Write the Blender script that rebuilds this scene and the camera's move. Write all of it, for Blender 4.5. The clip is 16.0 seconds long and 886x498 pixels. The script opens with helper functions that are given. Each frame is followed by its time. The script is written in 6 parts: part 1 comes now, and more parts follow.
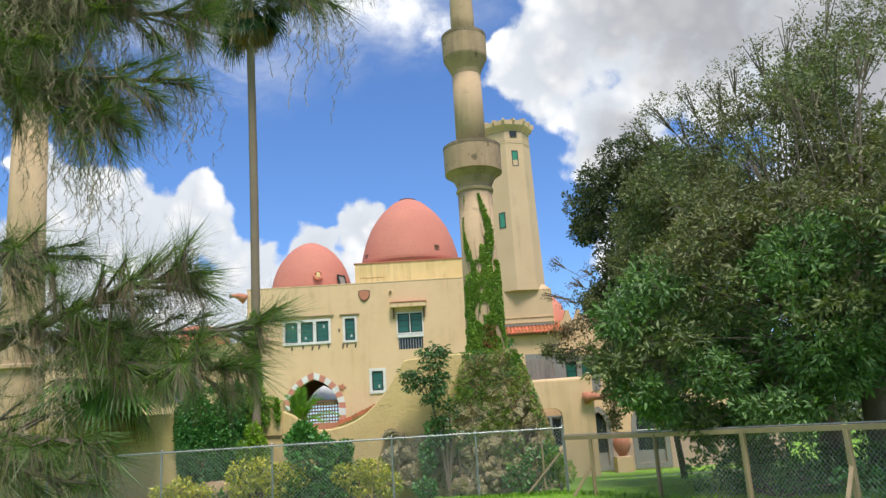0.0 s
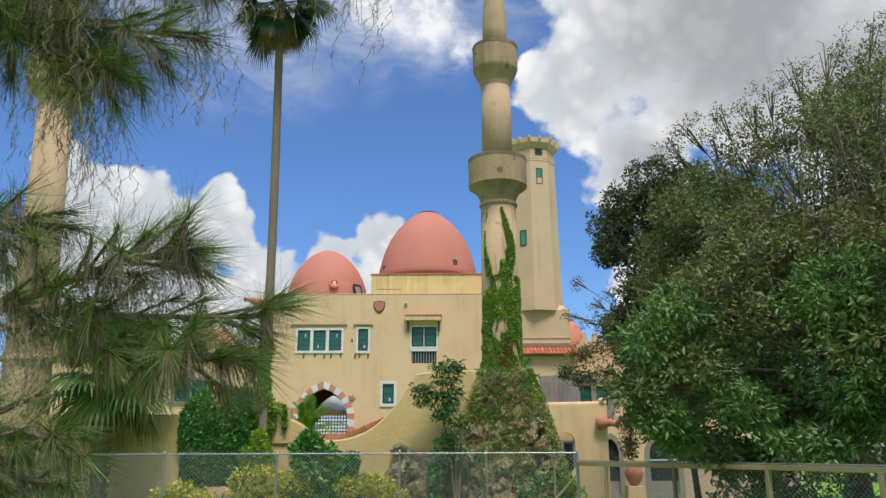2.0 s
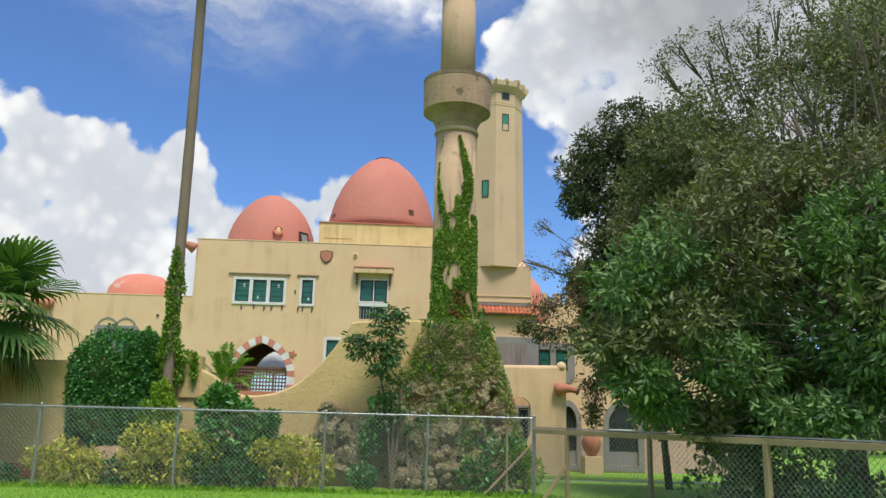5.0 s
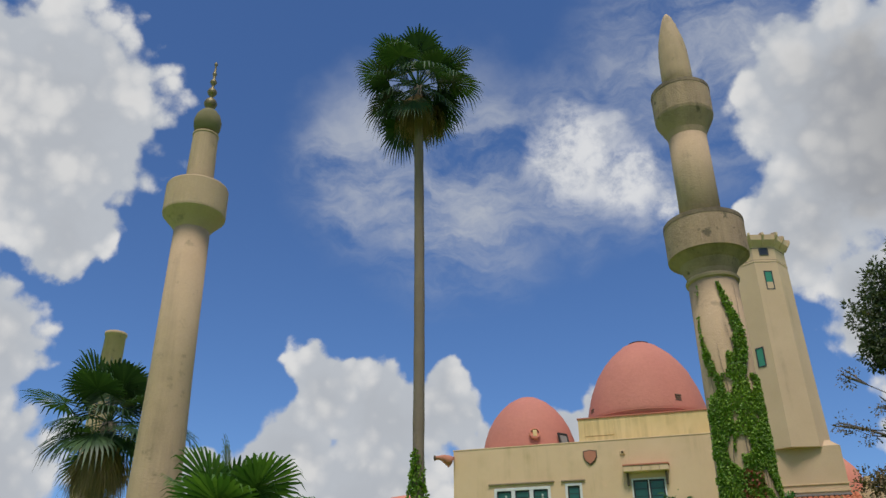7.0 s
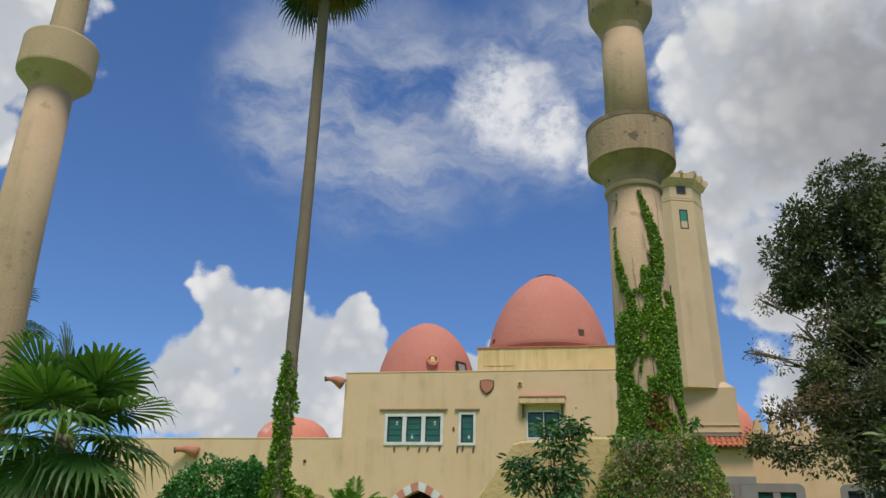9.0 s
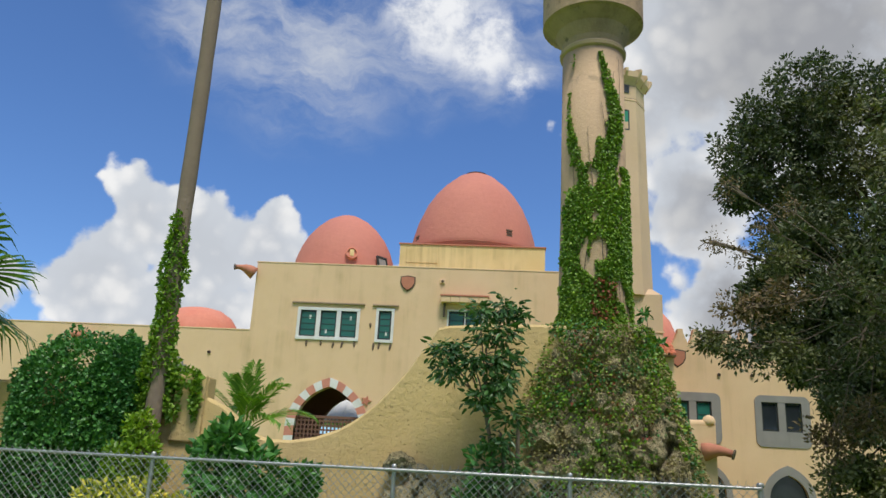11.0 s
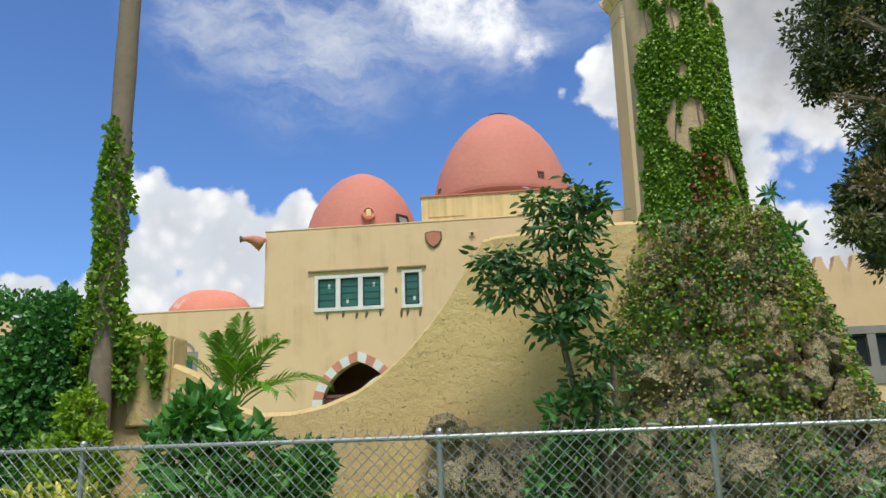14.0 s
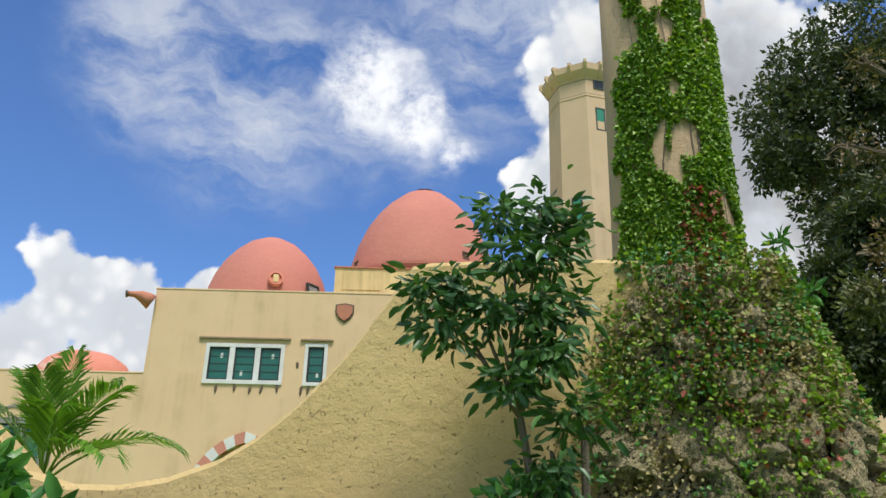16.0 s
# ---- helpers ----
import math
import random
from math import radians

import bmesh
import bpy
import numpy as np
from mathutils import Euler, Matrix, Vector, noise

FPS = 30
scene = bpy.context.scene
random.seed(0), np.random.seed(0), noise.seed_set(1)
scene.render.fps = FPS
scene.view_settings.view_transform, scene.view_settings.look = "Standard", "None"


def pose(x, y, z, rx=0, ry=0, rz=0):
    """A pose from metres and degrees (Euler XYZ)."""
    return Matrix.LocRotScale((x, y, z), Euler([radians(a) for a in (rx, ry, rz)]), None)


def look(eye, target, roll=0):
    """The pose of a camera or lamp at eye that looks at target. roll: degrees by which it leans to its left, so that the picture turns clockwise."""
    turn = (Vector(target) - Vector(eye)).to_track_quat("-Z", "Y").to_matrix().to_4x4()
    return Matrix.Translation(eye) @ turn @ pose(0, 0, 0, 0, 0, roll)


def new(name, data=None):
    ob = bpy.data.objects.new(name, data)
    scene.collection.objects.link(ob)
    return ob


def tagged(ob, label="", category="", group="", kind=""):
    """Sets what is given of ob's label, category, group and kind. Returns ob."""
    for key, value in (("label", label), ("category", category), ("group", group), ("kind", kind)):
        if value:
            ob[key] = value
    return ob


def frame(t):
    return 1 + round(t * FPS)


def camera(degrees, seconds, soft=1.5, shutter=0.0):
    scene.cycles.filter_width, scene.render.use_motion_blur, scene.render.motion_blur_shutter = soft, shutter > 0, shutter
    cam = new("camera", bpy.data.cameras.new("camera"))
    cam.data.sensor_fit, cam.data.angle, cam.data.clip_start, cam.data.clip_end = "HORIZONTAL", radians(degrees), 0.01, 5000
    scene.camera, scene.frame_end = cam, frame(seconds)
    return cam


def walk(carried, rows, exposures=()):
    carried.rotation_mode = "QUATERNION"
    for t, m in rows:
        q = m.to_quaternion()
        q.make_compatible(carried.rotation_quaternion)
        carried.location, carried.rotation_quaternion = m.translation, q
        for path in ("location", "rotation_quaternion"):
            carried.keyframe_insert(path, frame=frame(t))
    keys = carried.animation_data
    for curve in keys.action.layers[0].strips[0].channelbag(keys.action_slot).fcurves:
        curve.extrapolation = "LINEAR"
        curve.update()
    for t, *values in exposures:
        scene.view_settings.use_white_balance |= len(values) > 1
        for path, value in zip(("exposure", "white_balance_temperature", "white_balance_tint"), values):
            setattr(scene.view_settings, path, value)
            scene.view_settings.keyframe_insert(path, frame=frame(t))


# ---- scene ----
cam = camera(59.1, 16.0)
PATH = [
    (0, (-0.433, 1.664, 1.796), (-0.394, 3.611, 2.252), -3.6),
    (0.5, (-0.431, 1.748, 1.821), (-0.381, 3.65, 2.437), -3.5),
    (1, (-0.451, 1.849, 1.834), (-0.444, 3.707, 2.573), -3.3),
    (1.5, (-0.484, 2.0, 1.82), (-0.499, 3.891, 2.472), -1.6),
    (2, (-0.519, 2.261, 1.791), (-0.523, 4.197, 2.29), -0.2),
    (2.5, (-0.487, 2.617, 1.746), (-0.432, 4.586, 2.094), 0.3),
    (3, (-0.387, 3.087, 1.709), (-0.245, 5.069, 1.941), 1.3),
    (3.2, (-0.353, 3.325, 1.702), (-0.156, 5.305, 1.905), 2.2),
    (5.3, (0.034, 6.31, 1.714), (0.066, 8.257, 2.172), 1.2),
    (5.5, (0.055, 6.599, 1.714), (0.028, 8.54, 2.194), 0.8),
    (6, (0.065, 7.314, 1.702), (-0.122, 9.223, 2.269), 0.6),
    (6.5, (0.06, 8.0, 1.689), (-0.365, 9.797, 2.456), -1.3),
    (7, (0.072, 8.629, 1.67), (-0.449, 10.332, 2.581), -0.1),
    (7.5, (0.064, 9.315, 1.664), (-0.395, 11.001, 2.637), -0.4),
    (8, (0.029, 10.005, 1.659), (-0.44, 11.705, 2.604), 0.2),
    (8.5, (-0.027, 10.638, 1.647), (-0.45, 12.378, 2.536), 1.5),
    (9, (-0.097, 11.279, 1.64), (-0.425, 13.094, 2.414), 1.7),
    (9.5, (-0.188, 11.917, 1.639), (-0.474, 13.796, 2.259), 4.6),
    (9.7, (-0.226, 12.166, 1.638), (-0.515, 14.061, 2.207), 6.0),
    (11.8, (-0.613, 14.751, 1.595), (-0.658, 16.672, 2.15), 2.0),
    (12, (-0.63, 15.008, 1.594), (-0.685, 16.935, 2.127), 3.3),
    (12.5, (-0.687, 15.664, 1.585), (-0.742, 17.605, 2.063), 3.1),
    (13, (-0.728, 16.345, 1.545), (-0.824, 18.287, 2.014), -1.5),
    (13.5, (-0.865, 17.013, 1.533), (-1.036, 18.944, 2.028), -1.2),
    (14, (-0.976, 17.687, 1.53), (-1.17, 19.61, 2.045), -1.9),
    (14.5, (-1.064, 18.351, 1.557), (-1.303, 20.256, 2.116), -0.3),
    (15, (-1.156, 18.982, 1.563), (-1.254, 20.884, 2.175), 2.1),
    (15.5, (-1.192, 19.602, 1.536), (-1.182, 21.489, 2.198), 0.7),
    (16, (-1.252, 20.22, 1.573), (-1.223, 22.076, 2.318), 1.2),
]
walk(cam, [(t, look(eye, target, roll)) for t, eye, target, roll in PATH],
     exposures=[(0, 0.24), (1, -0.08), (1.5, -0.08), (2.5, 0.1), (3, 0.15), (5.5, 0.0), (6, -0.1), (6.5, -0.36), (7, -0.45), (8, -0.45), (8.5, -0.38), (9, -0.32), (9.5, -0.15), (12, -0.08), (12.5, -0.02), (13.5, 0.1), (16, 0.1)])

# ---- sky and light ----
SUN_AZ, SUN_EL = 163.0, 64.0          # degrees clockwise from straight ahead, degrees up
world = bpy.data.worlds.new("sky")
scene.world = world
world.use_nodes = True
wt = world.node_tree
wt.nodes.clear()


def wmath(op, a, b=None, c=None, clamp=False):
    n = wt.nodes.new("ShaderNodeMath")
    n.operation, n.use_clamp = op, clamp
    for i, v in enumerate((a, b, c)):
        if v is None:
            continue
        if isinstance(v, (int, float)):
            n.inputs[i].default_value = v
        else:
            wt.links.new(v, n.inputs[i])
    return n.outputs[0]


def wnoise(vec, scale, detail, rough=0.6):
    n = wt.nodes.new("ShaderNodeTexNoise")
    n.inputs["Scale"].default_value, n.inputs["Detail"].default_value, n.inputs["Roughness"].default_value = scale, detail, rough
    wt.links.new(vec, n.inputs["Vector"])
    return n.outputs["Fac"]


def wstep(v, lo, hi):
    n = wt.nodes.new("ShaderNodeMapRange")
    n.interpolation_type = "SMOOTHSTEP"
    wt.links.new(v, n.inputs["Value"])
    n.inputs["From Min"].default_value, n.inputs["From Max"].default_value = lo, hi
    return n.outputs["Result"]


def wmix(fac, a, b):
    n = wt.nodes.new("ShaderNodeMix")
    n.data_type = "RGBA"
    for sock, v in ((n.inputs[0], fac), (n.inputs[6], a), (n.inputs[7], b)):
        if isinstance(v, (tuple, list)):
            sock.default_value = (*v, 1)
        elif isinstance(v, (int, float)):
            sock.default_value = v
        else:
            wt.links.new(v, sock)
    return n.outputs[2]


def sky_dir(az, el):
    a, e = radians(az), radians(el)
    return (math.sin(a) * math.cos(e), math.cos(a) * math.cos(e), math.sin(e))


coord = wt.nodes.new("ShaderNodeTexCoord").outputs["Generated"]
sky = wt.nodes.new("ShaderNodeTexSky")
sky.sky_type, sky.sun_disc = "NISHITA", False
sky.sun_elevation, sky.sun_rotation = radians(SUN_EL), radians(SUN_AZ)
sky.air_density, sky.dust_density, sky.ozone_density = 1.0, 0.4, 2.5

# heaped clouds: azimuth, elevation, radius (degrees)
HEAPS = [(-25.5, 16.6, 3.2), (-21.2, 14.6, 4.2), (-17.2, 15.6, 3.0), (-13.5, 12.0, 3.2), (-28.5, 12.0, 4.0),
         (-8.2, 13.6, 2.4), (-4.4, 14.9, 2.6), (-49, 32, 8.5), (-46.0, 25.5, 3.6), (-49.5, 17.5, 4.6),
         (-48, 10, 5.5), (-34.5, 10.5, 2.6), (15.5, 33.5, 7.0), (23, 29, 10.5), (14.5, 28.5, 5.5), (10.3, 25.8, 4.4), (15, 19.6, 4.2), (31, 22, 8.0),
         (-22, 8.5, 6.5), (-12, 8.5, 4.5), (-4, 9.5, 4.5), (17, 12, 5.0), (27, 12, 7.0)]
warp = wt.nodes.new("ShaderNodeVectorMath")
warp.operation = "MULTIPLY_ADD"
wn = wt.nodes.new("ShaderNodeTexNoise")
wn.inputs["Scale"].default_value, wn.inputs["Detail"].default_value = 15.0, 7.0
wt.links.new(coord, wn.inputs["Vector"])
off = wt.nodes.new("ShaderNodeVectorMath")
off.operation = "SUBTRACT"
wt.links.new(wn.outputs["Color"], off.inputs[0])
off.inputs[1].default_value = (0.5, 0.5, 0.5)
wt.links.new(off.outputs[0], warp.inputs[0])
warp.inputs[1].default_value = (0.075, 0.075, 0.075)
wt.links.new(coord, warp.inputs[2])
heap = None
for az, el, r in HEAPS:
    d = wt.nodes.new("ShaderNodeVectorMath")
    d.operation = "DISTANCE"
    wt.links.new(warp.outputs[0], d.inputs[0])
    d.inputs[1].default_value = sky_dir(az, el)
    f = wmath("MULTIPLY_ADD", d.outputs["Value"], -1 / radians(r), 1.0)
    heap = f if heap is None else wmath("SMOOTH_MAX", heap, f, 0.25)
def wbillow(scale):
    v = wt.nodes.new("ShaderNodeTexVoronoi")
    v.feature = "SMOOTH_F1"
    v.inputs["Scale"].default_value, v.inputs["Smoothness"].default_value = scale, 0.35
    wt.links.new(warp_small.outputs[0], v.inputs["Vector"])
    return v.outputs["Distance"]


warp_small = wt.nodes.new("ShaderNodeVectorMath")
warp_small.operation = "MULTIPLY_ADD"
wt.links.new(off.outputs[0], warp_small.inputs[0])
warp_small.inputs[1].default_value = (0.035, 0.035, 0.035)
wt.links.new(coord, warp_small.inputs[2])
fine = wnoise(coord, 34.0, 8, 0.62)
billow = wmath("SUBTRACT", 0.62, wmath("ADD", wmath("MULTIPLY", wbillow(17.0), 0.75), wmath("MULTIPLY", wbillow(46.0), 0.42)))
mid = wnoise(coord, 9.0, 6, 0.6)
density = wmath("ADD", wmath("MULTIPLY_ADD", billow, 0.62, heap), wmath("MULTIPLY_ADD", fine, 0.30, -0.15))
cover = wstep(density, 0.0, 0.20)
# thin veils high up, and the open cloud field over the rest of the sky
veil = None
for az, el, r in [(-6, 33, 7), (0, 30, 4), (-16, 32, 9), (6, 38, 9), (-22, 33, 7)]:
    d = wt.nodes.new("ShaderNodeVectorMath")
    d.operation = "DISTANCE"
    wt.links.new(warp.outputs[0], d.inputs[0])
    d.inputs[1].default_value = sky_dir(az, el)
    f = wmath("MULTIPLY_ADD", d.outputs["Value"], -1 / radians(r), 1.0)
    veil = f if veil is None else wmath("MAXIMUM", veil, f)
stretch = wt.nodes.new("ShaderNodeMapping")
stretch.inputs["Rotation"].default_value, stretch.inputs["Scale"].default_value = (0, radians(28), 0), (3.0, 4.0, 9.0)
wt.links.new(warp.outputs[0], stretch.inputs["Vector"])
wisp = wnoise(stretch.outputs[0], 1.6, 7, 0.62)
core = None
for az, el, r in [(-5.5, 33.5, 4.5), (-1.5, 31, 3.5), (1.8, 28.6, 2.0)]:
    d = wt.nodes.new("ShaderNodeVectorMath")
    d.operation = "DISTANCE"
    wt.links.new(warp.outputs[0], d.inputs[0])
    d.inputs[1].default_value = sky_dir(az, el)
    f = wmath("MULTIPLY_ADD", d.outputs["Value"], -1 / radians(r), 1.0, clamp=True)
    core = f if core is None else wmath("MAXIMUM", core, f)
veil = wmath("MULTIPLY", wstep(veil, -0.25, 0.7), wstep(wisp, 0.32, 0.70))
bright = wmath("MULTIPLY", wstep(core, 0.0, 0.7), wstep(wmath("MULTIPLY_ADD", fine, 0.5, wmath("MULTIPLY", wisp, 0.5)), 0.36, 0.58))
sep = wt.nodes.new("ShaderNodeSeparateXYZ")
wt.links.new(coord, sep.inputs[0])
behind = wstep(wmath("MULTIPLY", sep.outputs["Y"], -1.0), -0.45, 0.1)
field = wmath("MULTIPLY", behind, wstep(mid, 0.42, 0.58))
cover = wmath("MAXIMUM", cover, field)
# sunlit rims, grey thick bases
thick = wstep(wmath("ADD", density, wmath("MULTIPLY_ADD", mid, 1.1, -0.55)), 0.12, 0.75)
right = wstep(wmath("ADD", sep.outputs["X"], 0.0), 0.12, 0.30)
puff = wstep(wmath("ADD", wmath("MULTIPLY", billow, 1.0), wmath("MULTIPLY_ADD", fine, 0.35, wmath("MULTIPLY", mid, 0.45))), 0.30, 0.78)
body = wmix(puff, (6.5, 6.9, 7.5), (9.7, 9.7, 9.7))
grey = wmix(puff, (3.8, 3.9, 4.2), (4.5, 4.6, 4.8))
cloud = wmix(wmath("MULTIPLY", thick, wmath("MULTIPLY_ADD", right, 0.80, 0.16)), body, grey)
blue = wt.nodes.new("ShaderNodeMix")
blue.data_type, blue.blend_type = "RGBA", "MULTIPLY"
blue.inputs[0].default_value = 1.0
wt.links.new(sky.outputs[0], blue.inputs[6])
blue.inputs[7].default_value = (0.85, 1.15, 1.58, 1)
total = wmix(wmath("MULTIPLY", veil, 0.9), blue.outputs[2], (6.4, 6.8, 7.5))
total = wmix(wmath("MULTIPLY", bright, 0.9), total, (9.8, 9.9, 10.1))
total = wmix(cover, total, cloud)
bg = wt.nodes.new("ShaderNodeBackground")
wt.links.new(total, bg.inputs["Color"])
bg.inputs["Strength"].default_value = 0.1
wt.links.new(bg.outputs[0], wt.nodes.new("ShaderNodeOutputWorld").inputs[0])

sun = new("sun", bpy.data.lights.new("sun", "SUN"))
sun.data.energy, sun.data.angle, sun.data.color = 3.9, radians(18.0), (1.0, 0.95, 0.86)
sd = Vector(sky_dir(SUN_AZ, SUN_EL))
sun.matrix_world = look(sd * 60, (0, 0, 0))


# ---- materials ----
def surface(name, a, b, scale=1.5, rough=0.85, bump=0.3, grain=60.0, streak=None, streak_colour=(0.1, 0.08, 0.05), streak_lo=0.56, island=0.0, own=0.0,
            pits=None, pit_shade=(0.03, 0.025, 0.02), pit_level=0.47, metal=0.0, translucent=0.0, step=0.02, patch=None):
    """A weathered surface: two colours mixed by a broad noise, fine grain in colour and relief, optional streaks, pits
    with their shade painted in, and leaf light.
    """
    m = bpy.data.materials.new(name)
    m.use_nodes = True
    t = m.node_tree
    p = t.nodes["Principled BSDF"]
    p.inputs["Roughness"].default_value, p.inputs["Metallic"].default_value = rough, metal
    tc = t.nodes.new("ShaderNodeTexCoord").outputs["Object"]

    def noise_tex(sc, det, vec=tc, r=0.6):
        n = t.nodes.new("ShaderNodeTexNoise")
        n.inputs["Scale"].default_value, n.inputs["Detail"].default_value, n.inputs["Roughness"].default_value = sc, det, r
        t.links.new(vec, n.inputs["Vector"])
        return n.outputs["Fac"]

    def ramp(v, lo, hi):
        n = t.nodes.new("ShaderNodeMapRange")
        t.links.new(v, n.inputs["Value"])
        n.inputs["From Min"].default_value, n.inputs["From Max"].default_value = lo, hi
        return n.outputs["Result"]

    def mix(f, x, y, mode="MIX"):
        n = t.nodes.new("ShaderNodeMix")
        n.data_type, n.blend_type = "RGBA", mode
        for sock, v in ((n.inputs[0], f), (n.inputs[6], x), (n.inputs[7], y)):
            if isinstance(v, (tuple, list)):
                sock.default_value = (*v, 1)
            elif isinstance(v, (int, float)):
                sock.default_value = v
            else:
                t.links.new(v, sock)
        return n.outputs[2]

    def mul(x, y):
        n = t.nodes.new("ShaderNodeMath")
        n.operation = "MULTIPLY"
        for i, v in enumerate((x, y)):
            if isinstance(v, (int, float)):
                n.inputs[i].default_value = v
            else:
                t.links.new(v, n.inputs[i])
        return n.outputs[0]

    broad = noise_tex(scale, 5)
    small = noise_tex(grain, 6, r=0.7)
    col = mix(ramp(broad, 0.3, 0.7), a, b)
    col = mix(mul(ramp(small, 0.35, 0.75), 0.22), col, tuple(c * 0.55 for c in a))
    height = small
    if streak:
        mp = t.nodes.new("ShaderNodeMapping")
        mp.inputs["Scale"].default_value = (streak, streak, streak * 0.06)
        t.links.new(tc, mp.inputs["Vector"])
        s = mul(ramp(noise_tex(1.0, 6, mp.outputs[0], 0.65), streak_lo, streak_lo + 0.22), ramp(noise_tex(0.5, 3), 0.42, 0.75))
        col = mix(mul(s, 0.75), col, streak_colour)
    if patch:
        col = mix(mul(ramp(noise_tex(patch[0], 6, r=0.65), 0.6, 0.68), patch[1]), col, patch[2])
    # pits: sunk in the relief, with the shade inside them painted dark
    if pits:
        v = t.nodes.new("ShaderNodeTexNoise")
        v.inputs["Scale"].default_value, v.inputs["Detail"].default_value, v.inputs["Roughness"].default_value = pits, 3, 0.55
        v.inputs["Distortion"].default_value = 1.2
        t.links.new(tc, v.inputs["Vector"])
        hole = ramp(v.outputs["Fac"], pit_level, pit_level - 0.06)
        col = mix(hole, col, pit_shade)
        inv = t.nodes.new("ShaderNodeMath")
        inv.operation = "SUBTRACT"
        t.links.new(small, inv.inputs[0])
        t.links.new(hole, inv.inputs[1])
        height = inv.outputs[0]
    for kind, amount in (("Random Per Island", island), ("Random", own)):
        if amount:
            src = t.nodes.new("ShaderNodeNewGeometry" if kind == "Random Per Island" else "ShaderNodeObjectInfo").outputs[kind]
            h = t.nodes.new("ShaderNodeHueSaturation")
            mr = t.nodes.new("ShaderNodeMapRange")
            t.links.new(src, mr.inputs["Value"])
            mr.inputs["To Min"].default_value, mr.inputs["To Max"].default_value = 1 - amount, 1 + amount
            t.links.new(mr.outputs["Result"], h.inputs["Value"])
            mh = t.nodes.new("ShaderNodeMapRange")
            t.links.new(src, mh.inputs["Value"])
            mh.inputs["To Min"].default_value, mh.inputs["To Max"].default_value = 0.5 + 0.04 * amount, 0.5 - 0.05 * amount
            t.links.new(mh.outputs["Result"], h.inputs["Hue"])
            t.links.new(col, h.inputs["Color"])
            col = h.outputs["Color"]
    t.links.new(col, p.inputs["Base Color"])
    if bump:
        bn = t.nodes.new("ShaderNodeBump")
        bn.inputs["Strength"].default_value, bn.inputs["Distance"].default_value = bump, step
        t.links.new(height, bn.inputs["Height"])
        t.links.new(bn.outputs[0], p.inputs["Normal"])
    if translucent:
        tr = t.nodes.new("ShaderNodeBsdfTranslucent")
        t.links.new(mix(1.0, col, (1.25, 1.3, 0.5), "MULTIPLY"), tr.inputs["Color"])
        ms = t.nodes.new("ShaderNodeMixShader")
        ms.inputs[0].default_value = translucent
        t.links.new(p.outputs[0], ms.inputs[1])
        t.links.new(tr.outputs[0], ms.inputs[2])
        t.links.new(ms.outputs[0], t.nodes["Material Output"].inputs["Surface"])
    return m


STUCCO = surface("stucco", (0.719, 0.514, 0.317), (0.659, 0.456, 0.266), 0.5, 0.9, 0.25, 30, streak=1.8, streak_colour=(0.36, 0.26, 0.14), streak_lo=0.49, patch=(0.55, 0.35, (0.75, 0.50, 0.32)))
ROUGHCAST = surface("roughcast", (0.62, 0.46, 0.215), (0.53, 0.385, 0.165), 0.8, 0.95, 0.8, 9, streak=1.2, streak_colour=(0.27, 0.21, 0.11), pits=26.0, pit_shade=(0.34, 0.25, 0.11), pit_level=0.36, step=0.03)
PARAPET = surface("parapet_stucco", (0.74, 0.57, 0.28), (0.68, 0.50, 0.22), 0.6, 0.9, 0.2, 30, streak=3.6, streak_colour=(0.20, 0.14, 0.05), streak_lo=0.42)
MINARET = surface("minaret_stucco", (0.50, 0.355, 0.22), (0.44, 0.305, 0.182), 0.7, 0.9, 0.7, 14, streak=2.2, streak_colour=(0.12, 0.095, 0.06), streak_lo=0.46, step=0.03, patch=(2.0, 0.55, (0.21, 0.165, 0.10)))
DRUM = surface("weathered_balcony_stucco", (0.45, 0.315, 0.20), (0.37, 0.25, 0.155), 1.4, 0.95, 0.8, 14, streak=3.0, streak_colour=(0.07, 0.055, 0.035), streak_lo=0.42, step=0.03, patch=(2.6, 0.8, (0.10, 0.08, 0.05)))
RIM = surface("blackened_rim", (0.30, 0.215, 0.135), (0.10, 0.075, 0.05), 2.6, 0.95, 0.6, 14, streak=5.0, streak_colour=(0.05, 0.04, 0.03), streak_lo=0.4)
TOWER = surface("tower_stucco", (0.63, 0.455, 0.29), (0.56, 0.395, 0.245), 0.5, 0.9, 0.2, 25, streak=1.5, streak_colour=(0.25, 0.19, 0.12))
CORAL = surface("coral_paint", (0.545, 0.205, 0.147), (0.490, 0.177, 0.131), 0.5, 0.85, 0.55, 5, streak=1.0, streak_colour=(0.42, 0.15, 0.11), step=0.05)
FADED = surface("faded_coral_paint", (0.60, 0.20, 0.13), (0.64, 0.26, 0.18), 0.8, 0.85, 0.4, 6, patch=(0.42, 0.9, (0.62, 0.57, 0.48)))
TERRACOTTA = surface("terracotta", (0.55, 0.17, 0.07), (0.42, 0.12, 0.06), 3, 0.8, 0.3, 40, own=0.25)
CLAY = surface("clay", (0.50, 0.20, 0.12), (0.42, 0.16, 0.10), 2.5, 0.85, 0.3, 30, streak=3, streak_colour=(0.12, 0.06, 0.04))
WHITE = surface("white_paint", (0.72, 0.71, 0.70), (0.60, 0.59, 0.58), 2.0, 0.7, 0.15, 50, streak=5.0, streak_colour=(0.25, 0.23, 0.2))
GREY = surface("grey_render", (0.27, 0.26, 0.245), (0.22, 0.21, 0.20), 1.2, 0.9, 0.2, 30, streak=2.5, streak_colour=(0.12, 0.11, 0.1))
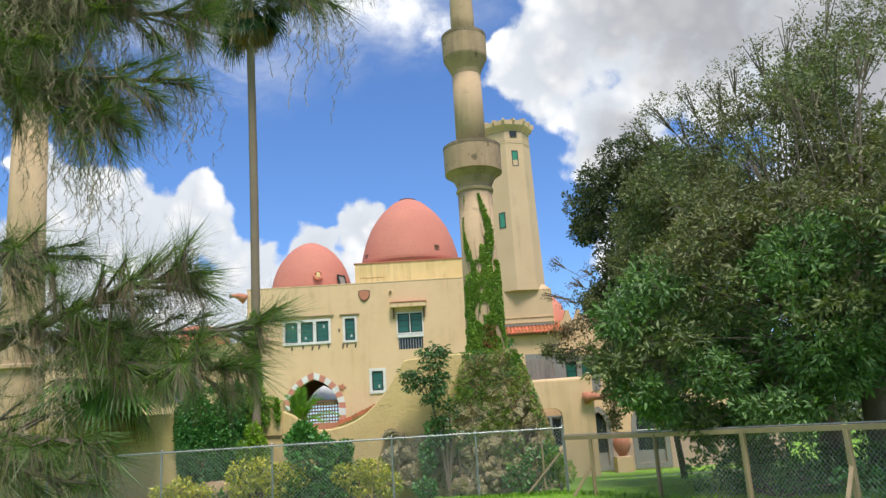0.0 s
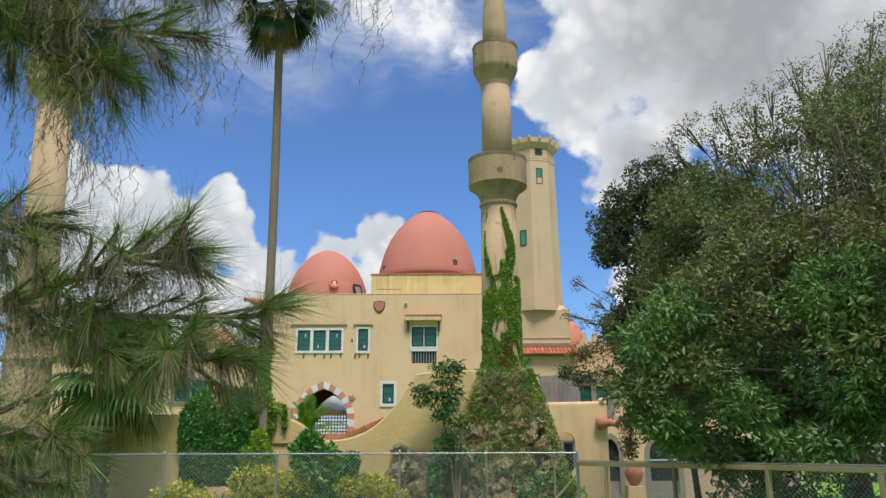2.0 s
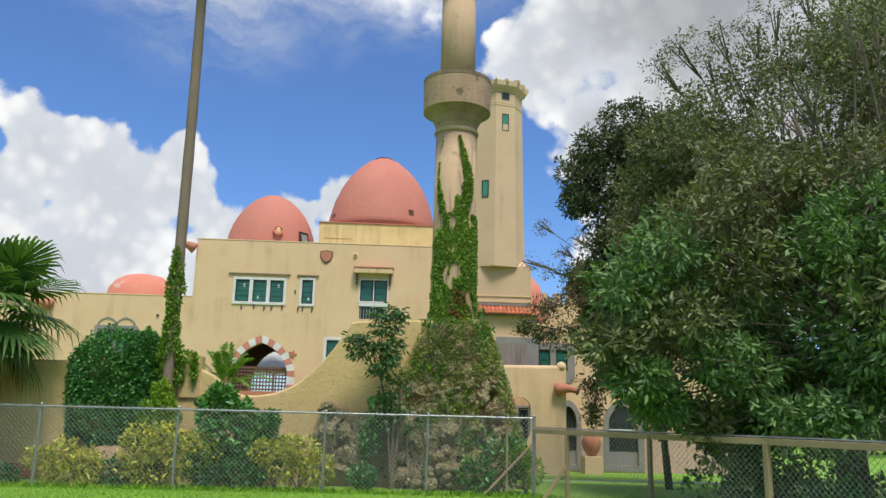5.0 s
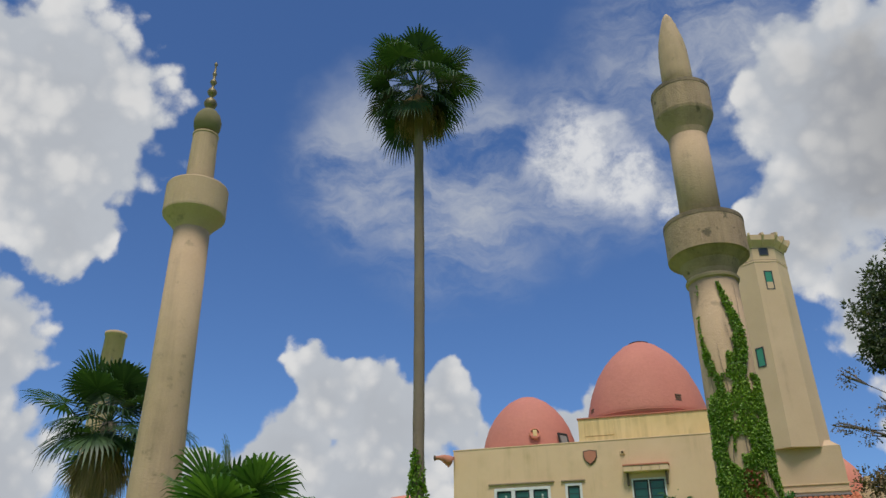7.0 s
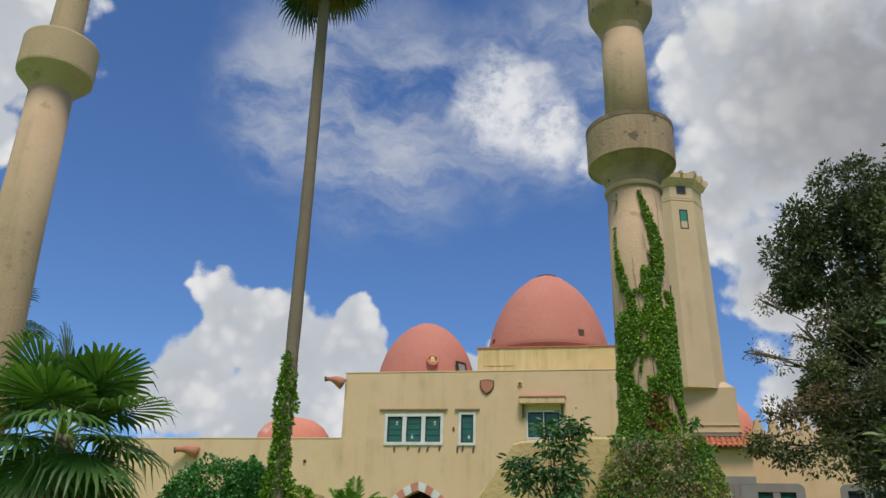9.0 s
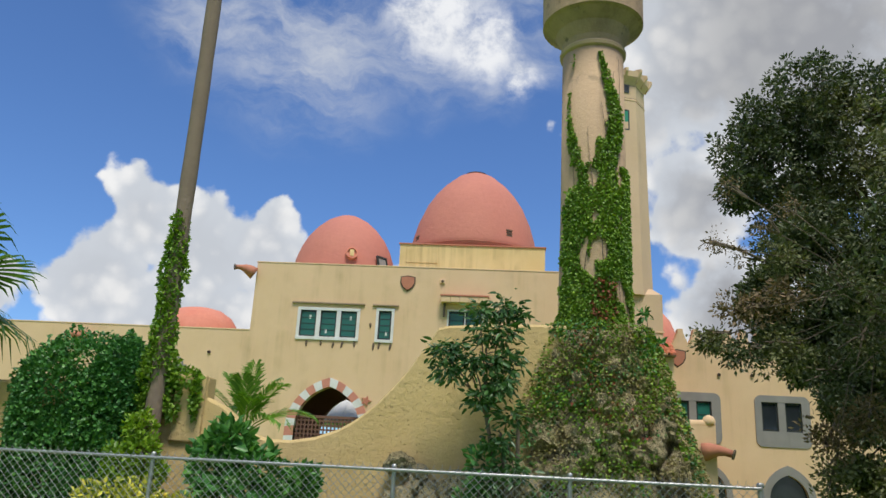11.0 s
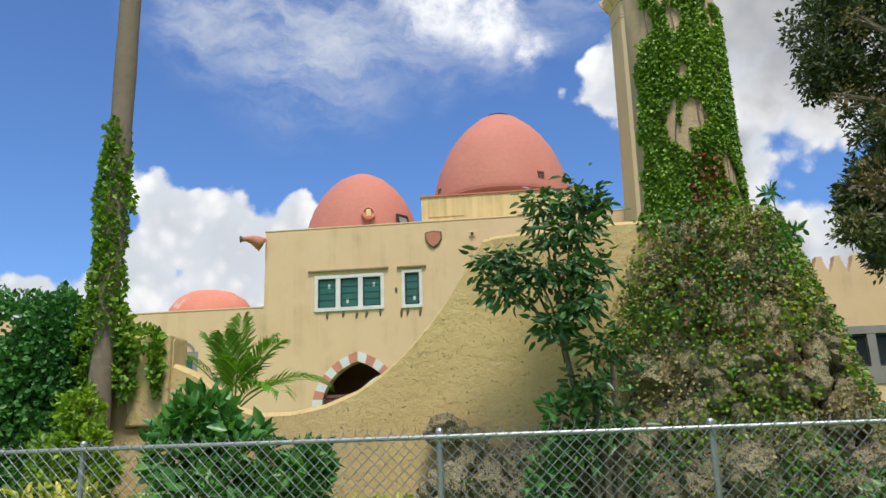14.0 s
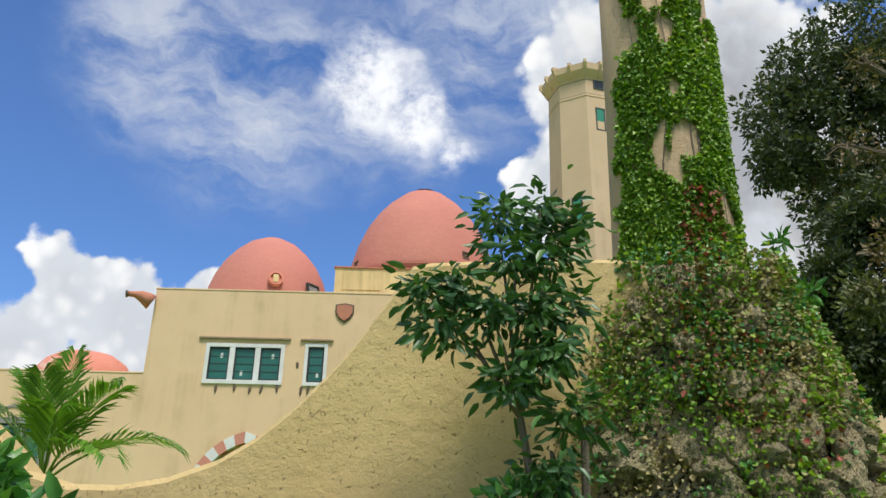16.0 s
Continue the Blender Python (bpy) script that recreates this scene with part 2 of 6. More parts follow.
SASH = surface("dark_sash_paint", (0.02, 0.03, 0.03), (0.03, 0.04, 0.04), 4, 0.5, 0.05)
PANE = surface("green_glass_pane", (0.015, 0.10, 0.085), (0.025, 0.15, 0.12), 1.0, 0.3, 0.0)
TOWER_PANE = surface("bright_green_pane", (0.03, 0.22, 0.13), (0.05, 0.27, 0.17), 1.0, 0.25, 0.0)
DARK_PANE = surface("dark_glass_pane", (0.015, 0.02, 0.025), (0.03, 0.035, 0.04), 1.0, 0.1, 0.0)
STICKER = surface("paper_sticker", (0.6, 0.62, 0.6), (0.5, 0.55, 0.5), 6, 0.8, 0.0)
BRICK = surface("brick", (0.40, 0.17, 0.11), (0.33, 0.13, 0.09), 2, 0.9, 0.3, 25, own=0.2)
WOOD = surface("weathered_wood", (0.30, 0.22, 0.14), (0.22, 0.16, 0.10), 3, 0.85, 0.4, 30, streak=8, streak_colour=(0.12, 0.09, 0.06))
OLD_PLANK = surface("grey_weathered_plank", (0.26, 0.225, 0.205), (0.20, 0.175, 0.165), 2, 0.9, 0.3, 30, streak=7, streak_colour=(0.12, 0.10, 0.09), own=0.15)
TIMBER = surface("raw_timber", (0.42, 0.31, 0.18), (0.34, 0.25, 0.14), 2, 0.8, 0.3, 30, streak=9, streak_colour=(0.2, 0.14, 0.08))
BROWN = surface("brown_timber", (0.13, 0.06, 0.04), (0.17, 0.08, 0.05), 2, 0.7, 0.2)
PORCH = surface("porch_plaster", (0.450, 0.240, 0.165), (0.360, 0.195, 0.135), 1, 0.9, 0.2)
STEEL = surface("galvanised_steel", (0.42, 0.43, 0.44), (0.33, 0.34, 0.35), 3, 0.45, 0.1, 40, metal=0.7)
STAIN = surface("rust_stain", (0.10, 0.07, 0.05), (0.17, 0.12, 0.08), 8, 0.9, 0.3)
# near-black pit tone stands in for shade inside the rock's holes
ROCK = surface("coral_rock", (0.739, 0.627, 0.370), (0.605, 0.493, 0.269), 1.2, 0.95, 1.0, 7, pits=8.0, pit_shade=(0.11, 0.09, 0.055), pit_level=0.46, step=0.15, own=0.14)
ROCK_BED = surface("coral_rock_bed", (0.625, 0.500, 0.312), (0.475, 0.375, 0.237), 1.6, 0.95, 1.0, 25, pits=17.0, pit_shade=(0.08, 0.065, 0.04), step=0.05)
LAWN = surface("lawn", (0.17, 0.35, 0.025), (0.225, 0.41, 0.04), 0.25, 0.9, 0.8, 22, patch=(1.6, 0.5, (0.13, 0.22, 0.035)), step=0.06)
BLADE = surface("grass_blade", (0.155, 0.34, 0.028), (0.235, 0.43, 0.045), 0.9, 0.7, 0, island=0.45, translucent=0.3)
PALE = surface("pale_kerb", (0.62, 0.6, 0.54), (0.52, 0.5, 0.45), 2, 0.9, 0.2)
BARK = surface("bark", (0.141, 0.111, 0.080), (0.194, 0.154, 0.115), 2, 0.95, 0.9, 18, step=0.03)
PALM_BARK = surface("palm_bark", (0.223, 0.171, 0.125), (0.177, 0.132, 0.097), 1.2, 0.95, 0.7, 12, streak=6, streak_colour=(0.1, 0.08, 0.06), step=0.03)
DEAD = surface("dead_frond", (0.240, 0.162, 0.084), (0.324, 0.228, 0.120), 2, 0.9, 0, island=0.3, translucent=0.2)
FROND = surface("fan_frond", (0.059, 0.137, 0.028), (0.091, 0.194, 0.042), 0.8, 0.5, 0, island=0.3, translucent=0.3)
DARK_FROND = surface("dark_fan_frond", (0.024, 0.060, 0.022), (0.042, 0.090, 0.026), 0.8, 0.5, 0, island=0.3, translucent=0.2)
IVY = surface("ivy_leaf", (0.118, 0.250, 0.023), (0.225, 0.380, 0.038), 1.3, 0.5, 0, island=0.4, translucent=0.3)
HEDGE = surface("hedge_leaf", (0.055, 0.190, 0.050), (0.089, 0.265, 0.055), 1.0, 0.45, 0, island=0.4, translucent=0.2)
BROAD = surface("broad_leaf", (0.063, 0.200, 0.042), (0.105, 0.294, 0.063), 1.0, 0.35, 0, island=0.4, translucent=0.22)
LIME = surface("lime_leaf", (0.161, 0.310, 0.023), (0.230, 0.368, 0.034), 1.5, 0.45, 0, island=0.3, translucent=0.35)
CROTON = surface("yellow_leaf", (0.776, 0.697, 0.095), (0.155, 0.283, 0.041), 7.0, 0.45, 0, island=0.5, translucent=0.25)
RED = surface("red_leaf", (0.314, 0.076, 0.038), (0.216, 0.088, 0.038), 2.0, 0.6, 0, island=0.4, translucent=0.25)
DRY = surface("dry_leaf", (0.22, 0.165, 0.085), (0.16, 0.125, 0.065), 1.0, 0.7, 0, island=0.4, translucent=0.2)
OAK = surface("oak_leaf", (0.058, 0.084, 0.030), (0.080, 0.106, 0.040), 0.6, 0.5, 0, island=0.4, translucent=0.18)
OLIVE = surface("olive_leaf", (0.135, 0.155, 0.060), (0.176, 0.190, 0.080), 0.6, 0.6, 0, island=0.35, translucent=0.2)
LAUREL = surface("laurel_leaf", (0.092, 0.182, 0.060), (0.137, 0.255, 0.075), 0.6, 0.55, 0, island=0.45, translucent=0.22)
LAUREL_OLD = surface("older_laurel_leaf", (0.121, 0.160, 0.060), (0.168, 0.214, 0.078), 0.6, 0.55, 0, island=0.45, translucent=0.22)
NEEDLE = surface("pine_needle", (0.092, 0.158, 0.042), (0.140, 0.208, 0.060), 2.5, 0.5, 0, island=0.5, translucent=0.3)
MOSS = surface("hanging_moss", (0.22, 0.185, 0.12), (0.30, 0.25, 0.17), 2.5, 0.95, 0, island=0.3)
SHRUB = surface("brownish_leaf", (0.390, 0.312, 0.143), (0.221, 0.247, 0.078), 2.5, 0.7, 0, island=0.4, translucent=0.2)


# ---- mesh helpers ----
def part(name, bm, material, parent=None, label="", smooth=False):
    """Links a bmesh (or finished mesh) as one mesh object, under a thing if one is given."""
    if isinstance(bm, bmesh.types.BMesh):
        me = bpy.data.meshes.new(name)
        bm.to_mesh(me)
        bm.free()
    else:
        me = bm
    if not me.materials:
        me.materials.append(material)
    if smooth:
        me.polygons.foreach_set("use_smooth", [True] * len(me.polygons))
    ob = new(name, me)
    ob.parent = parent
    if label:
        ob["label"] = label
    return ob


def thing(name, label, category, group="", kind="", at=(0, 0, 0)):
    ob = new(name)
    ob.location = at
    ob.empty_display_size = 0.2
    return tagged(ob, label, category, group, kind)


def box(bm, x0, x1, y0, y1, z0, z1, bevel=0.0):
    m = Matrix.Translation(((x0 + x1) / 2, (y0 + y1) / 2, (z0 + z1) / 2)) @ Matrix.Diagonal((abs(x1 - x0), abs(y1 - y0), abs(z1 - z0), 1))
    vs = bmesh.ops.create_cube(bm, size=1, matrix=m)["verts"]
    if bevel:
        es = {e for v in vs for e in v.link_edges}
        bmesh.ops.bevel(bm, geom=list(es), offset=bevel, segments=2, affect="EDGES", profile=0.5)
    return bm


def boxes(*rows, bevel=0.0):
    bm = bmesh.new()
    for r in rows:
        box(bm, *r, bevel=bevel)
    return bm


def lathe(profile, sides=40, centre=(0, 0), turn=0.0):
    """A turned solid from (radius, z) pairs, bottom to top."""
    bm = bmesh.new()
    rings = []
    for r, z in profile:
        rings.append([bm.verts.new((centre[0] + r * math.cos(turn + 2 * math.pi * i / sides), centre[1] + r * math.sin(turn + 2 * math.pi * i / sides), z)) for i in range(sides)])
    for a, b in zip(rings, rings[1:]):
        for i in range(sides):
            bm.faces.new((a[i], a[(i + 1) % sides], b[(i + 1) % sides], b[i]))
    bm.faces.new(rings[0][::-1])
    bm.faces.new(rings[-1])
    return bm


def slab(outer, holes, y0, y1):
    """A wall in the x-z plane with openings that go through, from y0 (front) to y1 (back)."""
    from mathutils.geometry import tessellate_polygon
    loops = [[Vector((x, 0, z)) for x, z in lp] for lp in (outer, *holes)]
    flat = [v for lp in loops for v in lp]
    bm = bmesh.new()
    front = [bm.verts.new((v.x, y0, v.z)) for v in flat]
    back = [bm.verts.new((v.x, y1, v.z)) for v in flat]
    for tri in tessellate_polygon(loops):
        bm.faces.new([front[i] for i in tri])
        bm.faces.new([back[i] for i in reversed(tri)])
    k = 0
    for lp in loops:
        n = len(lp)
        for i in range(n):
            a, b = k + i, k + (i + 1) % n
            bm.faces.new((front[a], front[b], back[b], back[a]))
        k += n
    bmesh.ops.recalc_face_normals(bm, faces=bm.faces)
    return bm


def rect(x0, x1, z0, z1):
    return [(x0, z0), (x1, z0), (x1, z1), (x0, z1)]


def round_rect(x0, x1, z0, z1, r, n=5):
    out = []
    for cx, cz, a0 in ((x1 - r, z0 + r, -90), (x1 - r, z1 - r, 0), (x0 + r, z1 - r, 90), (x0 + r, z0 + r, 180)):
        out += [(cx + r * math.cos(radians(a0 + 90 * i / n)), cz + r * math.sin(radians(a0 + 90 * i / n))) for i in range(n + 1)]
    return out


def pointed(cx, half, z0, spring, top, n=10):
    """Outline of a pointed arch opening."""
    pts = [(cx - half, z0), (cx + half, z0)]
    off_c = 0.45 * half
    R_ = half + off_c
    last = math.acos(off_c / R_)
    for i in range(n + 1):
        a = last * i / n
        pts.append((cx - off_c + R_ * math.cos(a), spring + (top - spring) * math.sin(a) / math.sin(last)))
    pts += [(2 * cx - x, z) for x, z in reversed(pts[2:-1])]
    return pts


def tube(path, radii, sides=8, bm=None, cap=True):
    """A tapered round limb along a path of points."""
    bm = bm or bmesh.new()
    path = [Vector(p) for p in path]
    rings = []
    side = Vector((1, 0.3, 0.1))
    for i, p in enumerate(path):
        d = (path[min(i + 1, len(path) - 1)] - path[max(i - 1, 0)]).normalized()
        u = (side - d * side.dot(d))
        u = u.normalized() if u.length > 1e-4 else d.orthogonal().normalized()
        side = u
        v = d.cross(u)
        r = radii[i] if isinstance(radii, (list, tuple)) else radii
        rings.append([bm.verts.new(p + r * (math.cos(2 * math.pi * k / sides) * u + math.sin(2 * math.pi * k / sides) * v)) for k in range(sides)])
    for a, b in zip(rings, rings[1:]):
        for k in range(sides):
            bm.faces.new((a[k], a[(k + 1) % sides], b[(k + 1) % sides], b[k]))
    if cap:
        bm.faces.new(rings[0][::-1])
        bm.faces.new(rings[-1])
    return bm


def unit(v):
    return v / np.maximum(np.linalg.norm(v, axis=1, keepdims=True), 1e-6)


def leaves(name, pos, way, size, rng, width=0.45, fold=0.25, oval=False):
    """Many small leaves as one mesh: each a folded diamond at pos, pointing along way."""
    n = len(pos)
    way = unit(way)
    rnd = unit(rng.normal(size=(n, 3)))
    side = unit(np.cross(way, rnd))
    up = np.cross(side, way)
    size = np.broadcast_to(np.asarray(size, float).reshape(-1, 1), (n, 1))
    if oval:
        a, b, w = pos + way * size * 0.28, pos + way * size * 0.66, size * width * 0.5
        lift = up * size * fold * width
        v = np.stack([pos, a + side * w * 0.92 + lift, b + side * w * 0.8 + lift * 0.7, pos + way * size - up * size * 0.12, b - side * w * 0.8 + lift * 0.7, a - side * w * 0.92 + lift, (a + b) * 0.5], 1)
        k = np.arange(n) * 7
        return mesh_of(name, v.reshape(-1, 3), *[np.stack([k + q for q in t], 1) for t in ((0, 1, 6), (1, 2, 6), (2, 3, 6), (3, 4, 6), (4, 5, 6), (5, 0, 6))])
    midp = pos + way * size * 0.45
    v = np.stack([pos, midp + side * size * width * 0.5 + up * size * fold * width, pos + way * size - up * size * 0.08, midp - side * size * width * 0.5 + up * size * fold * width], 1)
    return mesh_of(name, v.reshape(-1, 3), np.stack([np.arange(n) * 4 + k for k in (0, 1, 2)], 1), np.stack([np.arange(n) * 4 + k for k in (0, 2, 3)], 1))


def mesh_of(name, verts, *tris):
    """A triangle mesh straight from arrays."""
    tri = np.concatenate(tris).astype(np.int32)
    me = bpy.data.meshes.new(name)
    me.vertices.add(len(verts))
    me.vertices.foreach_set("co", np.asarray(verts, np.float32).ravel())
    me.loops.add(tri.size)
    me.loops.foreach_set("vertex_index", tri.ravel())
    me.polygons.add(len(tri))
    me.polygons.foreach_set("loop_start", np.arange(len(tri), dtype=np.int32) * 3)
    me.update(calc_edges=True)
    me.validate()
    return me


def clump_points(rng, clumps, per, shell=0.55):
    """Points and outward ways in rough ellipsoid clumps (x, y, z, rx, ry, rz), denser near the skin."""
    P, W = [], []
    for x, y, z, rx, ry, rz in clumps:
        d = unit(rng.normal(size=(per, 3)))
        r = shell + (1 - shell) * rng.random((per, 1)) ** 0.6
        r *= 1 + 0.16 * np.sin(d[:, :1] * 7 + x * 3) * np.cos(d[:, 1:2] * 6 + z * 5)
        P.append(np.array((x, y, z)) + d * r * np.array((rx, ry, rz)))
        W.append(d + rng.normal(size=(per, 3)) * 0.7 + np.array((0, 0, -0.15)))
    return np.concatenate(P), np.concatenate(W)


def spray_points(rng, clumps, per, shell=0.4, twig=13, spread=0.11):
    """Leaves gathered in whorls at twig tips, the tips strewn unevenly through rough ellipsoid clumps."""
    P, W = [], []
    for x, y, z, rx, ry, rz in clumps:
        n = max(4, per // twig)
        d = unit(rng.normal(size=(n, 3)))
        r = shell + (1.06 - shell) * rng.random((n, 1)) ** 0.65
        r *= 1 + 0.24 * np.sin(d[:, :1] * 6 + x * 3) * np.cos(d[:, 1:2] * 5 + z * 5)
        tip = np.array((x, y, z)) + d * r * np.array((rx, ry, rz))
        lean = unit(d + rng.normal(size=(n, 3)) * 0.5 + np.array((0, 0, 0.1)))
        k = np.repeat(np.arange(n), twig)
        out = rng.normal(size=(len(k), 3))
        P.append(tip[k] + lean[k] * rng.uniform(-0.16, 0.06, (len(k), 1)) + out * spread * 0.5)
        W.append(lean[k] * 0.55 + unit(out) * 0.9 + np.array((0, 0, -0.2)))
    return np.concatenate(P), np.concatenate(W)


def ground_z(x, y):
    s = min(max((y - 27.5) / 16.0, 0.0), 1.0)
    return -0.12 - 0.83 * s * s * (3 - 2 * s) + 0.03 * math.sin(x * 0.6 + 1) * math.sin(y * 0.5)


# ---- ground ----
def build_ground():
    xs = sorted(set([-900, -400, -150, -80, 80, 150, 400, 900] + list(range(-50, 51, 2))))
    ys = sorted(set([-900, -300, -100, -40, 120, 250, 500, 900] + list(range(-20, 80, 2))))
    bm = bmesh.new()
    g = [[bm.verts.new((x, y, ground_z(x, y))) for x in xs] for y in ys]
    for j in range(len(ys) - 1):
        for i in range(len(xs) - 1):
            bm.faces.new((g[j][i], g[j][i + 1], g[j + 1][i + 1], g[j + 1][i]))
    tagged(part("ground", bm, LAWN, smooth=True), "mown green lawn, sloping gently down to the building", "ground", kind="structure")
    rng = np.random.default_rng(5)
    n = 230000
    x = rng.uniform(-12, 12, n)
    y = 5.0 + 20.5 * rng.random(n) ** 1.3
    p = np.stack([x, y, np.array([ground_z(a, b) for a, b in zip(x, y)]) - 0.01], 1)
    w = np.stack([rng.normal(size=n) * 0.5, rng.normal(size=n) * 0.5, np.ones(n)], 1)
    me = leaves("grass", p, w, rng.uniform(0.025, 0.065, n), rng, width=0.22)
    tagged(part("grass", me, BLADE), "short bright green grass blades of the lawn", "grass", kind="stuff")
    bm = bmesh.new()
    for i in range(16):
        x = 4.5 + i * 1.0
        z = ground_z(x, 39.5)
        box(bm, x, x + 0.98, 39.3, 39.6, z - 0.1, z + 0.06, bevel=0.015)
    tagged(part("path_kerb", bm, PALE), "pale concrete path edge across the far lawn", "kerb", kind="structure")


build_ground()


def weeds():
    rng = np.random.default_rng(17)
    n = 4200
    t = rng.random(n)
    x = np.where(t < 0.7, rng.uniform(-14, 3.2, n), 3.2 + 5.2 * rng.random(n))
    y = np.where(t < 0.7, 25.0 + rng.normal(size=n) * 0.12, 25.0 - (x - 3.2) * 2.05 + rng.normal(size=n) * 0.25)
    p = np.stack([x, y, np.array([ground_z(a, b) for a, b in zip(x, y)])], 1)
    w = np.stack([rng.normal(size=n) * 0.6, rng.normal(size=n) * 0.6, np.ones(n)], 1)
    tagged(part("weeds", leaves("weeds", p, w, rng.uniform(0.06, 0.2, n), rng, 0.14), BLADE), "rough weeds along the foot of the fences", "weeds", kind="stuff")


weeds()

# ---- the domed building ----
FY = 47.87           # plane of the main front


def glazed(name, x0, x1, z0, z1, y, cols, rows, trim, trim_w, pane_mat=PANE, label="", bars=True, parent=None, stickers=0, sill=True, proud=0.03, sash=0.07, gap=0.13):
    """A casement window set into an opening: painted surround, dark sashes, separate panes."""
    w = parent or thing(name, label, "window", kind="structure", at=(0, 0, 0))
    if trim:
        fr = bmesh.new()
        box(fr, x0 - trim_w, x1 + trim_w, y - proud, y + 0.16, z1, z1 + trim_w, bevel=0.008)
        box(fr, x0 - trim_w, x1 + trim_w, y - proud - (0.03 if sill else 0), y + 0.16, z0 - trim_w * 1.1, z0, bevel=0.008)
        box(fr, x0 - trim_w, x0, y - proud + 0.003, y + 0.16, z0, z1)
        box(fr, x1, x1 + trim_w, y - proud + 0.003, y + 0.16, z0, z1)
        part("window_frame", fr, trim, w)
    step = (x1 - x0 - gap * (cols - 1)) / cols
    for c in range(cols):
        a = x0 + c * (step + gap)
        b = a + step
        if c and gap:
            part("mullion", boxes((a - gap, a, y - proud + 0.006, y + 0.15, z0, z1)), trim or GREY, w)
        sb = boxes((a, b, y + 0.04, y + 0.10, z0, z0 + sash), (a, b, y + 0.04, y + 0.10, z1 - sash, z1), (a, a + sash, y + 0.04, y + 0.10, z0 + sash, z1 - sash), (b - sash, b, y + 0.04, y + 0.10, z0 + sash, z1 - sash))
        part("sash", sb, SASH, w)
        hz = (z1 - z0 - 2 * sash) / rows
        for r in range(rows):
            zz = z0 + sash + r * hz
            part("pane", boxes((a + sash, b - sash, y + 0.065, y + 0.075, zz + 0.012, zz + hz - 0.012)), pane_mat, w)
            if r:
                part("glazing_bar", boxes((a + sash, b - sash, y + 0.05, y + 0.09, zz - 0.012, zz + 0.012)), SASH, w)
        if stickers:
            sx, sz = (a + b) / 2 + 0.08 * (-1) ** c, z0 + (0.22 if (c + stickers) % 2 else 0.75) * (z1 - z0)
            part("sticker", boxes((sx - 0.045, sx + 0.045, y + 0.058, y + 0.063, sz - 0.09, sz + 0.09)), STICKER, w)
    return w


ARCH_X, ARCH_HALF = -7.52, 1.42


def arch_curve(half, top, spring, n):
    off_c = 0.45 * half
    R_ = half + off_c
    last = math.acos(off_c / R_)
    return [(ARCH_X - off_c + R_ * math.cos(last * i / n), spring + (top - spring) * math.sin(last * i / n) / math.sin(last)) for i in range(n + 1)]


